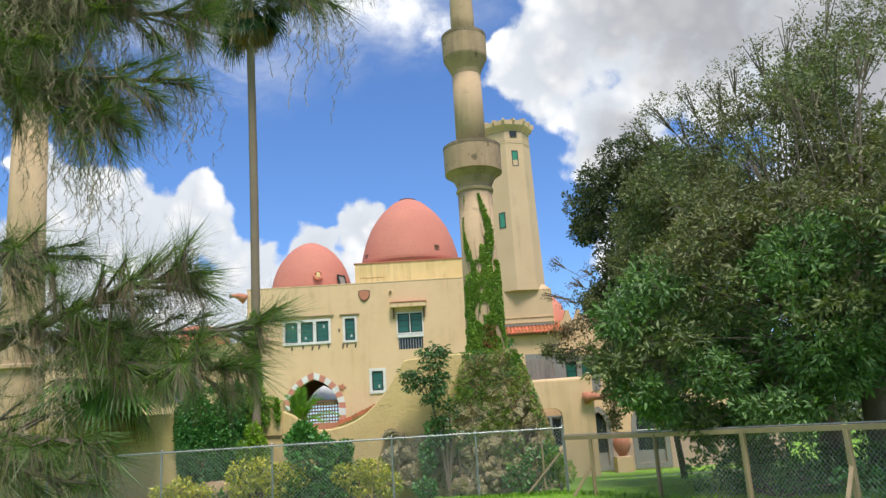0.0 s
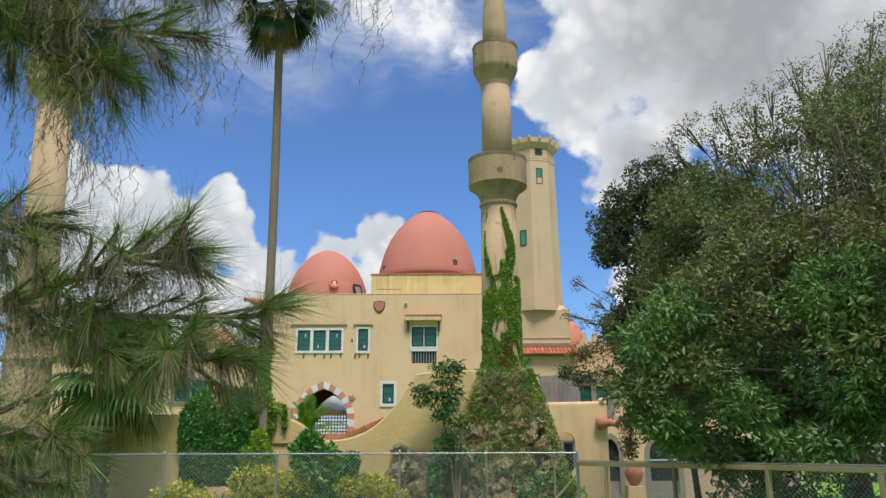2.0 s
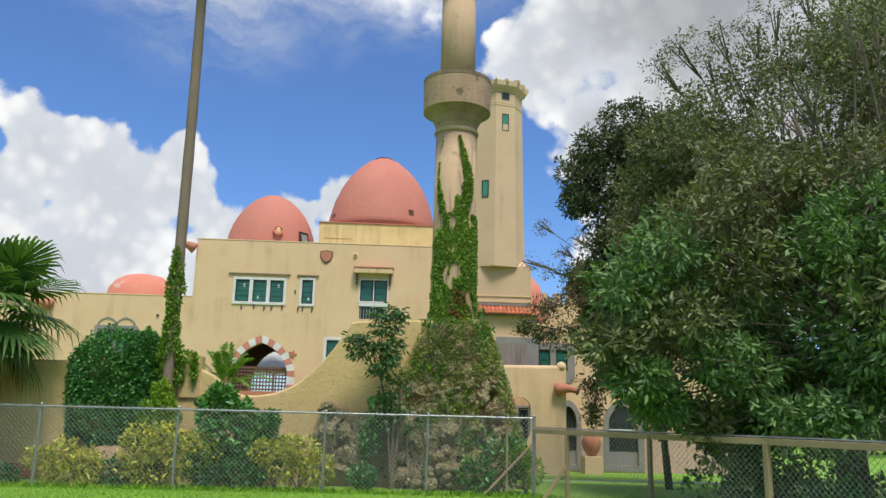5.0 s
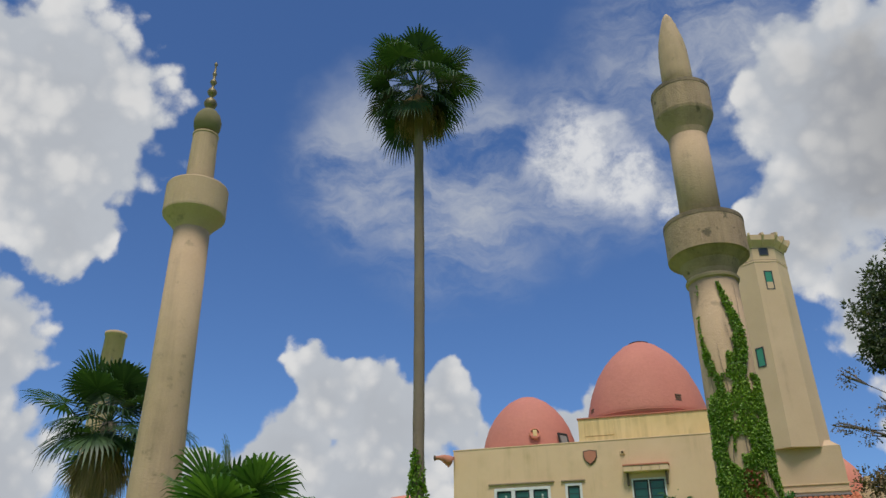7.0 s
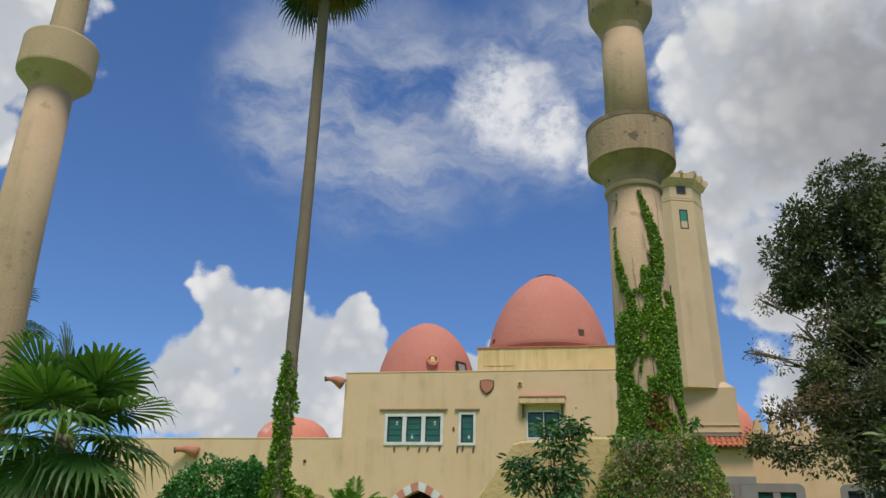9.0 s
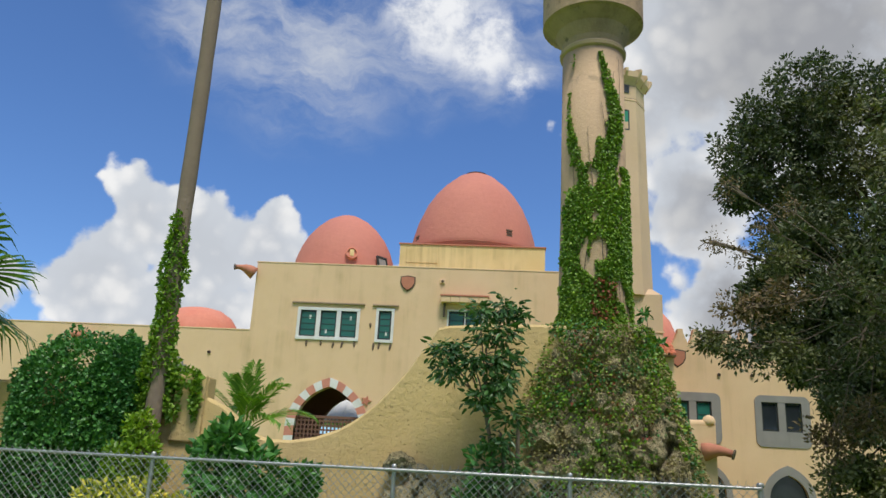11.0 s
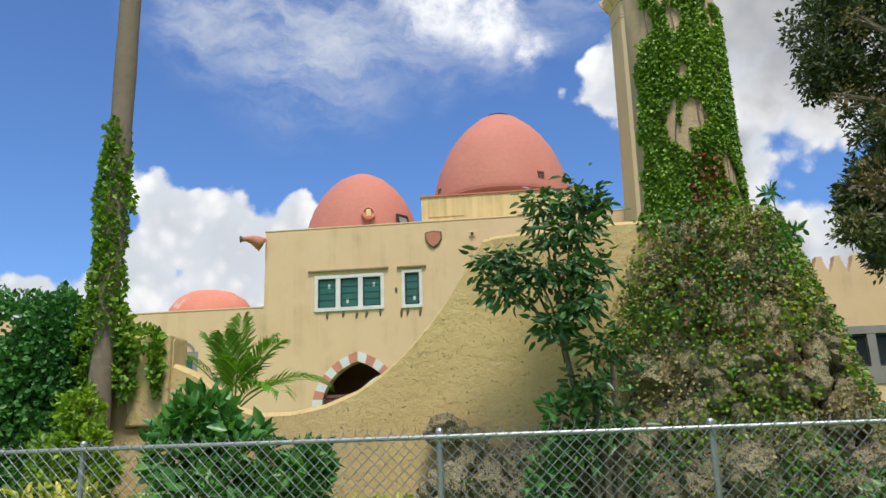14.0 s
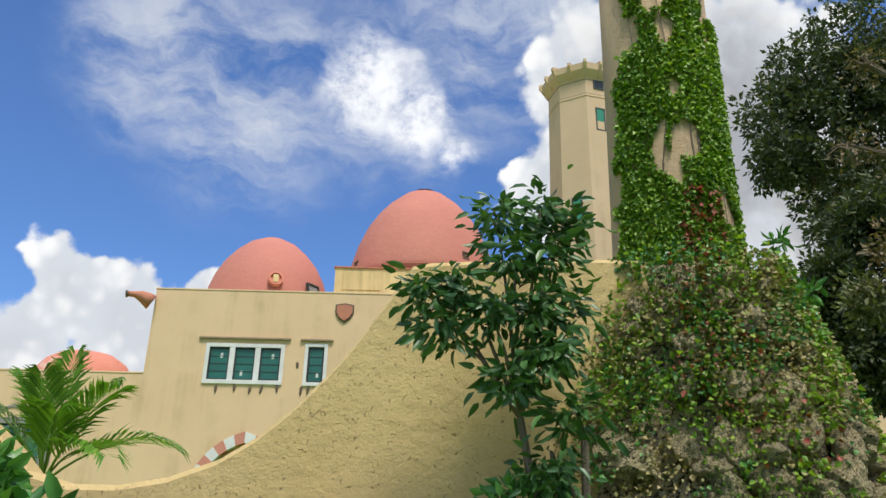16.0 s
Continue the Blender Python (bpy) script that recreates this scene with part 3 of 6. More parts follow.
def build_front():
    arch = [(ARCH_X - ARCH_HALF, 1.4), (ARCH_X + ARCH_HALF, 1.4)] + arch_curve(ARCH_HALF, 5.27, 3.55, 10)
    arch += [(2 * ARCH_X - x, z) for x, z in reversed(arch[2:-1])]
    holes = [arch, rect(-9.14, -6.58, 7.45, 8.64), rect(-5.60, -5.02, 7.42, 8.72), rect(-2.47, -1.02, 6.70, 8.82), rect(-4.12, -3.47, 4.40, 5.52)]
    wall = tagged(part("wall_front", slab(rect(-11.38, 3.6, -1.2, 10.77), holes, FY, FY + 0.45), STUCCO), "pale yellow stucco front wall with stains and a pointed arch", "wall", kind="structure")
    part("coping", boxes((-11.41, 3.6, FY - 0.02, FY + 0.5, 10.772, 10.83), bevel=0.012), STUCCO, wall)
    tagged(part("wall_side", boxes((-11.378, -10.95, FY + 0.452, 57, -1.2, 10.76)), STUCCO), "pale yellow stucco side wall of the building", "wall", kind="structure")
    back = pointed(-7.65, 1.2, 1.0, 3.3, 5.2)
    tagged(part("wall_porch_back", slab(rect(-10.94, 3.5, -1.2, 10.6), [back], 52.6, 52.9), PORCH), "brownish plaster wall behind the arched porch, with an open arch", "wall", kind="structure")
    tagged(part("wall_rear", slab(rect(-10.94, 6.0, -1.2, 10.6), [rect(-10.5, -5.0, 0.5, 5.8)], 56.6, 57.0), STUCCO), "rear wall of the building with an open porch", "wall", kind="structure")
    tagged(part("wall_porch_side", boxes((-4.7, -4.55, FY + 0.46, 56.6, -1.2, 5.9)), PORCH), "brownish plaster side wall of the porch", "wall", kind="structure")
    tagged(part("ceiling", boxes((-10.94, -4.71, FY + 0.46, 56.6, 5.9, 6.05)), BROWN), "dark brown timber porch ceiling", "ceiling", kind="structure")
    tagged(part("floor", boxes((-10.94, -4.71, FY + 0.46, 56.6, 1.1, 1.3)), PORCH), "porch floor", "floor", kind="structure")
    tagged(part("roof_flat", boxes((-10.94, 3.58, FY + 0.46, 56.99, 10.45, 10.62)), STUCCO), "flat roof behind the parapet", "roof", kind="structure")
    # alternating voussoirs of the arch
    inner, outer = arch_curve(ARCH_HALF, 5.27, 3.55, 8), arch_curve(ARCH_HALF + 0.40, 5.66, 3.5, 8)
    ring = thing("arch_surround", "pointed arch of alternating coral and white voussoirs", "arch", kind="structure")
    k = 0
    for side in (1, -1):
        pts = [((ARCH_X + ARCH_HALF, 2.75), (ARCH_X + ARCH_HALF + 0.40, 2.72)), ((ARCH_X + ARCH_HALF, 3.13), (ARCH_X + ARCH_HALF + 0.40, 3.1))] + list(zip(inner, outer))
        for (a, b), (c, d) in zip(pts, pts[1:]):
            q = [a, b, d, c]
            q = [(ARCH_X + side * (x - ARCH_X), z) for x, z in q]
            part("voussoir", slab(q, [], FY - 0.05, FY + 0.30), (CLAY_PAINT, WHITE)[k % 2], ring)
            k += 1
        k = 1
    # lattice rail in the arch
    rail = thing("lattice_rail", "brown timber lattice railing inside the arch", "railing")
    y = FY + 0.2
    part("top_rail", boxes((ARCH_X - 1.41, ARCH_X + 1.41, y - 0.05, y + 0.05, 3.9, 4.02), bevel=0.01), BROWN, rail)
    part("bottom_rail", boxes((ARCH_X - 1.41, ARCH_X + 1.41, y - 0.05, y + 0.05, 1.4, 2.75), bevel=0.01), CLAY, rail)
    for i in range(17):
        x = ARCH_X - 1.32 + i * 0.165
        part("baluster", boxes((x - 0.03, x + 0.03, y - 0.03, y + 0.03, 2.75, 3.9)), BROWN, rail)
    for i in range(6):
        z = 2.85 + i * 0.19
        part("slat", boxes((ARCH_X - 1.4, ARCH_X + 1.4, y - 0.02, y + 0.02, z - 0.035, z + 0.035)), BROWN, rail)
    cop = thing("tile_coping", "row of orange clay tiles on a sloping stair parapet", "tile coping", kind="structure")
    part("parapet", slab([(-6.1, 0.2), (-3.9, 0.2), (-3.9, 3.42), (-4.5, 3.3), (-5.3, 2.85), (-6.1, 2.55)], [], 46.7, 47.05), STUCCO, cop)
    for i in range(11):
        u = i / 10
        tile = part("tile", tube([(0, -0.24, 0), (0, 0.24, 0.02)], [0.13, 0.11], 10), TERRACOTTA, cop)
        tile.matrix_basis = pose(-5.98 + 2.0 * u, 46.86, 2.66 + 0.80 * u ** 1.15, 4 * math.sin(i * 5), -22, 4 * math.cos(i * 3))
    star = thing("star_ornament", "small star-shaped clay tile beside the arch", "ornament")
    pts = [(-5.88 + (0.24 if i % 2 == 0 else 0.11) * math.sin(i * math.pi / 5 + 0.3), 4.72 + (0.24 if i % 2 == 0 else 0.11) * math.cos(i * math.pi / 5 + 0.3)) for i in range(10)]
    part("star", slab(pts, [], FY - 0.06, FY + 0.01), CLAY, star)
    tent = thing("garden_canopy", "white canvas garden canopy on a pole behind the porch", "canopy")
    part("canvas", lathe([(2.5, 4.35), (2.52, 4.55), (1.9, 4.95), (1.2, 5.4), (0.5, 5.85), (0.05, 6.0)], 8, (-8.8, 60.5)), WHITE, tent)
    part("pole", lathe([(0.04, -1.1), (0.04, 4.4)], 10, (-8.8, 60.5)), STEEL, tent)
    # windows
    glazed("window_1", -9.14, -6.58, 7.45, 8.64, FY, 3, 4, WHITE, 0.135, label="triple casement window with white surround and green panes", stickers=2, gap=0.19, sash=0.055)
    glazed("window_2", -5.60, -5.02, 7.42, 8.72, FY, 1, 4, WHITE, 0.12, label="narrow casement window with white surround", stickers=1)
    w3 = glazed("window_3", -2.47, -1.02, 7.66, 8.82, FY, 2, 3, WHITE, 0.07, label="paired casement window over a small balustrade", gap=0.05)
    for i in range(9):
        x = -2.4 + i * 0.16
        part("baluster", boxes((x - 0.022, x + 0.022, FY + 0.02, FY + 0.07, 6.70, 7.38), bevel=0.006), GREY, w3)
    part("balustrade_back", boxes((-2.47, -1.02, FY + 0.12, FY + 0.16, 6.70, 7.38)), DARK_PANE, w3)
    part("sill", boxes((-2.53, -0.96, FY - 0.05, FY + 0.18, 7.385, 7.575), bevel=0.01), WHITE, w3)
    glazed("window_4", -4.12, -3.47, 4.40, 5.52, FY, 1, 2, WHITE, 0.16, label="small casement window with white surround", stickers=1)
    hood = thing("window_hood", "stained masonry hood over the paired window", "hood", kind="structure")
    for i in range(5):
        x = -2.83 + i * 0.42
        part("block", boxes((x, x + 0.41, FY - 0.42, FY, 9.16, 9.42), bevel=0.012), STUCCO, hood)
    part("cap", boxes((-2.86, -0.70, FY - 0.45, FY, 9.423, 9.5), bevel=0.012), CLAY, hood)
    for x in (-2.68, -0.88):
        part("bracket", boxes((x - 0.05, x + 0.05, FY - 0.16, FY, 8.55, 9.16), bevel=0.02), STAIN, hood)
    for x0, x1, z in ((-9.55, -6.25, 8.98), (-5.9, -4.72, 8.97)):
        b = thing("lintel_ledge", "thin stained lintel ledge above a window", "ledge", kind="structure")
        part("ledge", boxes((x0, x1, FY - 0.09, FY, z - 0.05, z + 0.02), bevel=0.01), WOOD, b)
    # broken bracket stubs and weep marks under the sills
    rng = random.Random(3)
    for x in (-8.75, -8.1, -7.55, -7.15, -6.6, -5.75, -5.5, -5.0, -5.95):
        z = 7.16 + rng.uniform(-0.05, 0.06) if x != -5.95 else 8.05
        s = thing("bracket_stub", "rusty broken bracket stub in the wall", "stub", group="stubs under the sills")
        part("stub", lathe([(0.03, -0.12), (0.055, 0.0), (0.05, 0.06), (0.02, 0.1)], 8), STAIN, s)
        s.matrix_basis = pose(x, FY - 0.015, z, 0, rng.uniform(-15, 15), 0) @ Matrix.Diagonal((1, 0.6, 1 + rng.random() * 0.6, 1))
    # shields, knob and spout
    for x, z, sc, y in ((-4.39, 10.03, 1.0, FY), (7.18, 6.95, 1.05, FY - 1.2)):
        sh = thing("shield", "coral shield ornament with a dark rim", "ornament", group="wall shields")
        o = [(-0.34, 0.3), (0, 0.36), (0.34, 0.3), (0.34, 0.0), (0.22, -0.22), (0, -0.38), (-0.22, -0.22), (-0.34, 0.0)]
        part("rim", slab([(x + a * sc, z + b * sc) for a, b in o], [], y - 0.05, y + 0.02), STAIN, sh)
        part("field", slab([(x + a * sc * 0.84, z + b * sc * 0.84) for a, b in o], [], y - 0.09, y - 0.05), CLAY, sh)
    kn = thing("clay_boss", "small round clay boss set in the wall", "ornament")
    part("knob", boxes((-2.95, -2.70, FY - 0.06, FY + 0.01, 10.05, 10.28), bevel=0.03), STUCCO, kn)
    part("boss", lathe([(0.06, 0), (0.06, 0.05), (0.03, 0.08)], 10), STAIN, kn).matrix_basis = pose(-2.82, FY - 0.06, 10.17, 90, 0, 0)
    for x, z in ((-13.09, 6.55), (9.19, 6.5), (10.57, 6.52), (12.96, 6.48), (14.3, 6.5)):
        h = thing("scupper_pipe", "small dark drain pipe end in the wall", "pipe", group="drain pipe ends")
        part("pipe", lathe([(0.06, 0), (0.075, 0.01), (0.075, 0.07), (0.05, 0.07), (0.05, 0.02)], 12), STAIN, h)
        h.matrix_basis = pose(x, FY + 0.01, z, 90, 0, 0)


def horn(name, base, tip, r0, r1, label):
    s = thing(name, label, "spout", group="clay spouts")
    a, b = Vector(base), Vector(tip)
    pts = [a.lerp(b, t) + Vector((0, 0, 0.10 * math.sin(t * math.pi))) for t in (0, 0.25, 0.5, 0.75, 1.0)]
    part("horn", tube(pts, [r0, r0 * 0.85, r0 * 0.62, r1 * 1.1, r1], 14), CLAY, s, smooth=True)
    part("lip", tube([pts[-1], pts[-1] + (pts[-1] - pts[-2]).normalized() * 0.06], [r1 * 1.35, r1 * 1.35], 12), STAIN, s)


def dome(name, cx, cy, prof, mat_, label, lid=None):
    d = thing(name, label, "dome", kind="structure")
    part("shell", lathe(prof, 64, (cx, cy)), mat_, d, smooth=True)
    if lid:
        part("cap", lathe([(lid[0], lid[1]), (lid[0] * 1.05, lid[1] + 0.03), (lid[0] * 0.9, lid[1] + 0.07), (0.05, lid[1] + 0.09)], 24, (cx, cy)), STAIN, d)
    return d


def build_roofs():
    b = tagged(part("upper_block", boxes((-5.01, 1.83, 49.1, 56.2, 10.62, 12.24)), PARAPET), "stained yellow stucco drum block under the large dome", "wall", kind="structure")
    part("coping", boxes((-5.06, 1.88, 49.05, 56.25, 12.242, 12.31), bevel=0.012), CLAY, b)
    part("panel", boxes((-4.7, -3.2, 49.075, 49.1, 11.35, 12.1), bevel=0.01), PARAPET, b)
    d1 = dome("large_dome", -1.63, 52.5, [(3.27, 12.31), (3.25, 12.8), (3.13, 13.4), (2.90, 14.25), (2.5, 15.2), (2.08, 15.85), (1.65, 16.36), (1.0, 16.93), (0.52, 17.17), (0.2, 17.26)], CORAL, "large coral-painted pointed dome with rough skin", lid=(0.55, 17.17))
    part("rim_band", lathe([(3.265, 12.58), (3.285, 12.59), (3.28, 12.61), (3.255, 12.62)], 64, (-1.63, 52.5)), CORAL, d1)
    for ang, z in ((-56, 13.2), (-150, 13.05)):
        v = part("louvre", boxes((-0.16, 0.16, -0.06, 0.05, -0.17, -0.09), (-0.16, 0.16, -0.06, 0.05, -0.04, 0.04), (-0.16, 0.16, -0.06, 0.05, 0.09, 0.17)), STAIN, d1, "small dark louvre vent")
        r = 3.15
        v.matrix_basis = pose(-1.63 + r * math.cos(radians(ang)), 52.5 + r * math.sin(radians(ang)), z, 0, 0, ang + 90)
    d2 = dome("middle_dome", -8.05, 51.5, [(2.62, 10.62), (2.58, 11.2), (2.44, 11.86), (2.24, 12.45), (1.94, 13.02), (1.54, 13.53), (1.08, 13.95), (0.55, 14.24), (0.15, 14.36)], CORAL, "coral-painted dome behind the parapet")
    v = part("round_vent", lathe([(0.29, -0.1), (0.29, 0.10), (0.22, 0.11), (0.20, 0.03), (0.05, 0.02)], 24), FADED, d2, "round vent collar with a worn plaster face")
    v.matrix_basis = pose(-7.28, 49.0, 11.68, 80, 0, 17)
    v = part("vent_plate", boxes((-0.10, 0.10, -0.02, 0.02, -0.17, 0.17), bevel=0.01), PARAPET, d2)
    v.matrix_basis = pose(-7.26, 48.93, 11.69, -10, 0, 17)
    hx = thing("roof_hatch", "small dark framed hatch against the dome", "hatch")
    part("frame", boxes((-0.32, 0.32, -0.05, 0.05, -0.05, 0.03), (-0.32, -0.25, -0.05, 0.05, 0.03, 0.9), (0.25, 0.32, -0.05, 0.05, 0.03, 0.9), (-0.32, 0.32, -0.05, 0.05, 0.9, 0.98)), SASH, hx)
    part("pane", boxes((-0.25, 0.25, -0.01, 0.01, 0.03, 0.9)), GREY, hx)
    hx.matrix_basis = pose(-5.78, 49.75, 10.85, -16, 0, 52)
    d3 = dome("small_dome", -15.7, 53.0, [(2.05, 7.4), (2.03, 8.0), (1.92, 8.63), (1.6, 9.08), (1.1, 9.4), (0.5, 9.54), (0.1, 9.56)], FADED, "small faded coral and white dome")
    d4 = dome("side_dome", 6.05, 49.9, [(1.95, 6.5), (1.95, 7.6), (1.85, 8.4), (1.6, 9.05), (1.15, 9.6), (0.6, 9.95), (0.15, 10.05)], FADED, "faded dome with worn coral paint")
    wall = tagged(part("wall_wing_low", slab(rect(-24, -11.38, -1.2, 7.6), [rect(-16.1, -14.25, 4.6, 5.75)], FY, FY + 0.4), STUCCO), "low yellow stucco wing wall", "wall", kind="structure")
    part("coping", boxes((-24, -11.39, FY - 0.02, FY + 0.45, 7.602, 7.66), bevel=0.01), STUCCO, wall)
    tagged(part("roof_wing_low", boxes((-24, -11.39, FY + 0.41, 57, 7.2, 7.35)), STUCCO), "flat wing roof", "roof", kind="structure")
    glazed("window_5", -16.1, -14.25, 4.6, 5.75, FY, 2, 2, GREY, 0.2, label="paired window with grey rendered surround", gap=0.14)
    for cx in (-15.65, -14.7):
        hood = tagged(part("window_arch", slab(pointed(cx, 0.52, 5.95, 5.96, 6.4), [pointed(cx, 0.44, 5.955, 5.96, 6.32)], FY - 0.035, FY + 0.01), GREY), "grey moulded arch over a window", "moulding", kind="structure")
    horn("roof_spout", (-11.45, FY - 0.12, 10.20), (-12.2, FY - 0.55, 10.38), 0.30, 0.10, "coral clay rain spout on the parapet corner")
    horn("roof_spout", (-18.6, FY - 0.1, 6.9), (-19.6, FY - 0.4, 7.0), 0.30, 0.12, "coral clay rain spout on the low wing")


def build_tower():
    CX, CY = 4.80, 47.5
    t = thing("octagonal_tower", "octagonal yellow stucco tower with a flared crenellated top", "tower", kind="structure")
    tn = radians(82)
    part("shaft", lathe([(1.62, 9.5), (1.55, 12), (1.49, 15), (1.43, 18.55), (1.45, 18.56), (1.45, 18.62), (1.43, 18.64), (1.42, 19.35)], 8, (CX, CY), tn), TOWER, t)
    part("crown", lathe([(1.42, 19.351), (1.48, 19.45), (1.68, 19.68), (1.70, 19.95), (1.54, 20.0), (1.42, 19.7), (1.3, 19.5)], 8, (CX, CY), tn), TOWER, t)
    for i in range(16):
        a = tn + 2 * math.pi * i / 16
        r = 1.5 if i % 2 == 0 else 1.5 * math.cos(math.pi / 8)
        fin = slab([(-0.10, -0.42), (0.03, -0.42), (0.30, 0.02), (0.30, 0.16), (0.05, 0.24), (-0.10, 0.24)], [], -0.055, 0.055)
        f = part("crown_rib", fin, TOWER, t)
        f.matrix_basis = pose(CX + r * math.cos(a), CY + r * math.sin(a), 19.86, 0, 0, math.degrees(a))
    for z, r in ((18.66, 1.425), (19.30, 1.425)):
        part("crack_line", lathe([(r - 0.02, z), (r + 0.006, z + 0.002), (r + 0.006, z + 0.022), (r - 0.02, z + 0.024)], 8, (CX, CY), tn), STAIN, t, "dark cracked joint")
    # windows on the two front facets
    for ang, z0, z1, hw, lab in ((-75.5, 17.12, 18.02, 0.15, TOWER_PANE), (-120.5, 13.35, 14.2, 0.15, TOWER_PANE), (-75.5, 18.98, 19.28, 0.17, DARK_PANE)):
        r = (1.432 if z0 > 16 else 1.525) * math.cos(math.pi / 8)
        w = part("slit_window", boxes((-hw - 0.05, hw + 0.05, -0.03, 0.1, z0 - 0.05, z0), (-hw - 0.05, hw + 0.05, -0.03, 0.1, z1, z1 + 0.05), (-hw - 0.05, -hw, -0.03, 0.1, z0, z1), (hw, hw + 0.05, -0.03, 0.1, z0, z1)), SASH, t, "dark framed slit window")
        w.matrix_basis = pose(CX + r * math.cos(radians(ang)), CY + r * math.sin(radians(ang)), 0, 0, 0, ang + 90)
        g = part("pane", boxes((-hw, hw, -0.015, 0.0, z0, z1)), lab, w)
    # square base block with string courses, tiled skirt roof
    b = tagged(part("wall_tower_base", boxes((3.62, 6.58, 46.35, 50.5, 6.0, 9.55)), TOWER), "yellow stucco block at the tower's foot", "wall", kind="structure")
    part("slope", lathe([(2.06, 9.552), (1.62, 9.86)], 4, (5.1, 47.85), math.pi / 4), TOWER, b)
    part("string_course", boxes((3.60, 6.62, 46.31, 46.35, 7.92, 7.98), (3.60, 6.62, 46.31, 46.35, 7.62, 7.70)), STUCCO, b)
    tagged(part("wall_tower_foot", boxes((2.2, 6.9, 46.0, 47.86, -1.2, 6.86)), STUCCO), "yellow stucco wall below the tiled skirt roof", "wall", kind="structure")
    part_roof = thing("tiled_skirt_roof", "small skirt roof of orange clay barrel tiles", "roof", kind="structure")
    part("deck", slab([(2.1, 6.87), (6.95, 6.87), (6.95, 6.93), (2.1, 6.93)], [], 45.75, 46.3), WOOD, part_roof)
    me = None
    for r in range(3):
        for i in range(23):
            x = 2.2 + i * 0.21 + 0.02
            if me is None:
                bm = bmesh.new()
                n = 6
                vs = []
                for yy, zz, rr in ((0, 0, 0.115), (0.42, 0.27, 0.095)):
                    vs.append([bm.verts.new((rr * math.cos(math.pi * k / n), yy, zz + rr * math.sin(math.pi * k / n))) for k in range(n + 1)])
                    vs.append([bm.verts.new((rr * 0.82 * math.cos(math.pi * k / n), yy, zz + rr * 0.82 * math.sin(math.pi * k / n) - 0.01)) for k in range(n + 1)])
                for k in range(n):
                    bm.faces.new((vs[0][k], vs[0][k + 1], vs[2][k + 1], vs[2][k]))
                    bm.faces.new((vs[1][k], vs[0][k], vs[0][k + 1], vs[1][k + 1]))
                    bm.faces.new((vs[1][k + 1], vs[3][k + 1], vs[3][k], vs[1][k]))
                ob = part("roof_tile", bm, TERRACOTTA, part_roof)
                me = ob.data
            else:
                ob = part("roof_tile", me, TERRACOTTA, part_roof)
            ob.matrix_basis = pose(x + 0.01 * math.sin(i * 7 + r), 45.62 + r * 0.26, 6.90 + r * 0.185, 2 * math.sin(i * 3 + r), 0, 0)
    part("flashing", boxes((2.2, 6.6, 46.2, 46.34, 7.44, 7.52)), GREY, part_roof)
    # lower porch block with round-topped end, clay horn, jar
    blk = tagged(part("wall_porch", slab(rect(4.0, 8.05, -1.2, 4.08), [round_rect(5.0, 6.3, 0.6, 2.7, 0.5)], 44.6, 44.95), STUCCO), "low yellow stucco porch wall with a rounded coping", "wall", kind="structure")
    part("coping", tube([(4.0, 44.78, 4.08), (6, 44.78, 4.1), (8.05, 44.78, 4.14)], 0.18, 10), STUCCO, blk, smooth=True)
    part("finial", lathe([(0.22, 4.1), (0.26, 4.25), (0.2, 4.42), (0.05, 4.5)], 14, (7.85, 44.78)), STUCCO, blk, smooth=True)
    tagged(part("wall_porch_end", boxes((7.7, 8.04, 44.96, 47.86, -1.2, 4.02)), STUCCO), "end wall of the low porch", "wall", kind="structure")
    glazed("window_8", 5.1, 6.2, 0.7, 2.2, 44.75, 2, 2, GREY, 0.1, DARK_PANE, label="dark porch window with grey surround")
    pan = thing("grey_panel", "grey weathered plank panel under a rendered band", "panel", kind="structure")
    part("band", boxes((4.7, 6.9, 45.965, 46.0, 5.45, 5.78), bevel=0.006), GREY, pan)
    part("side_band", boxes((6.26, 6.9, 45.968, 46.0, 4.12, 5.447), bevel=0.006), GREY, pan)
    for i in range(6):
        part("plank", boxes((4.72 + i * 0.255, 4.965 + i * 0.255, 45.955 - 0.006 * (i % 2), 46.0, 4.12, 5.445), bevel=0.006), OLD_PLANK, pan)
    horn("wall_spout", (7.55, 44.55, 3.1), (8.5, 44.1, 3.05), 0.34, 0.14, "large coral clay spout on the porch corner")


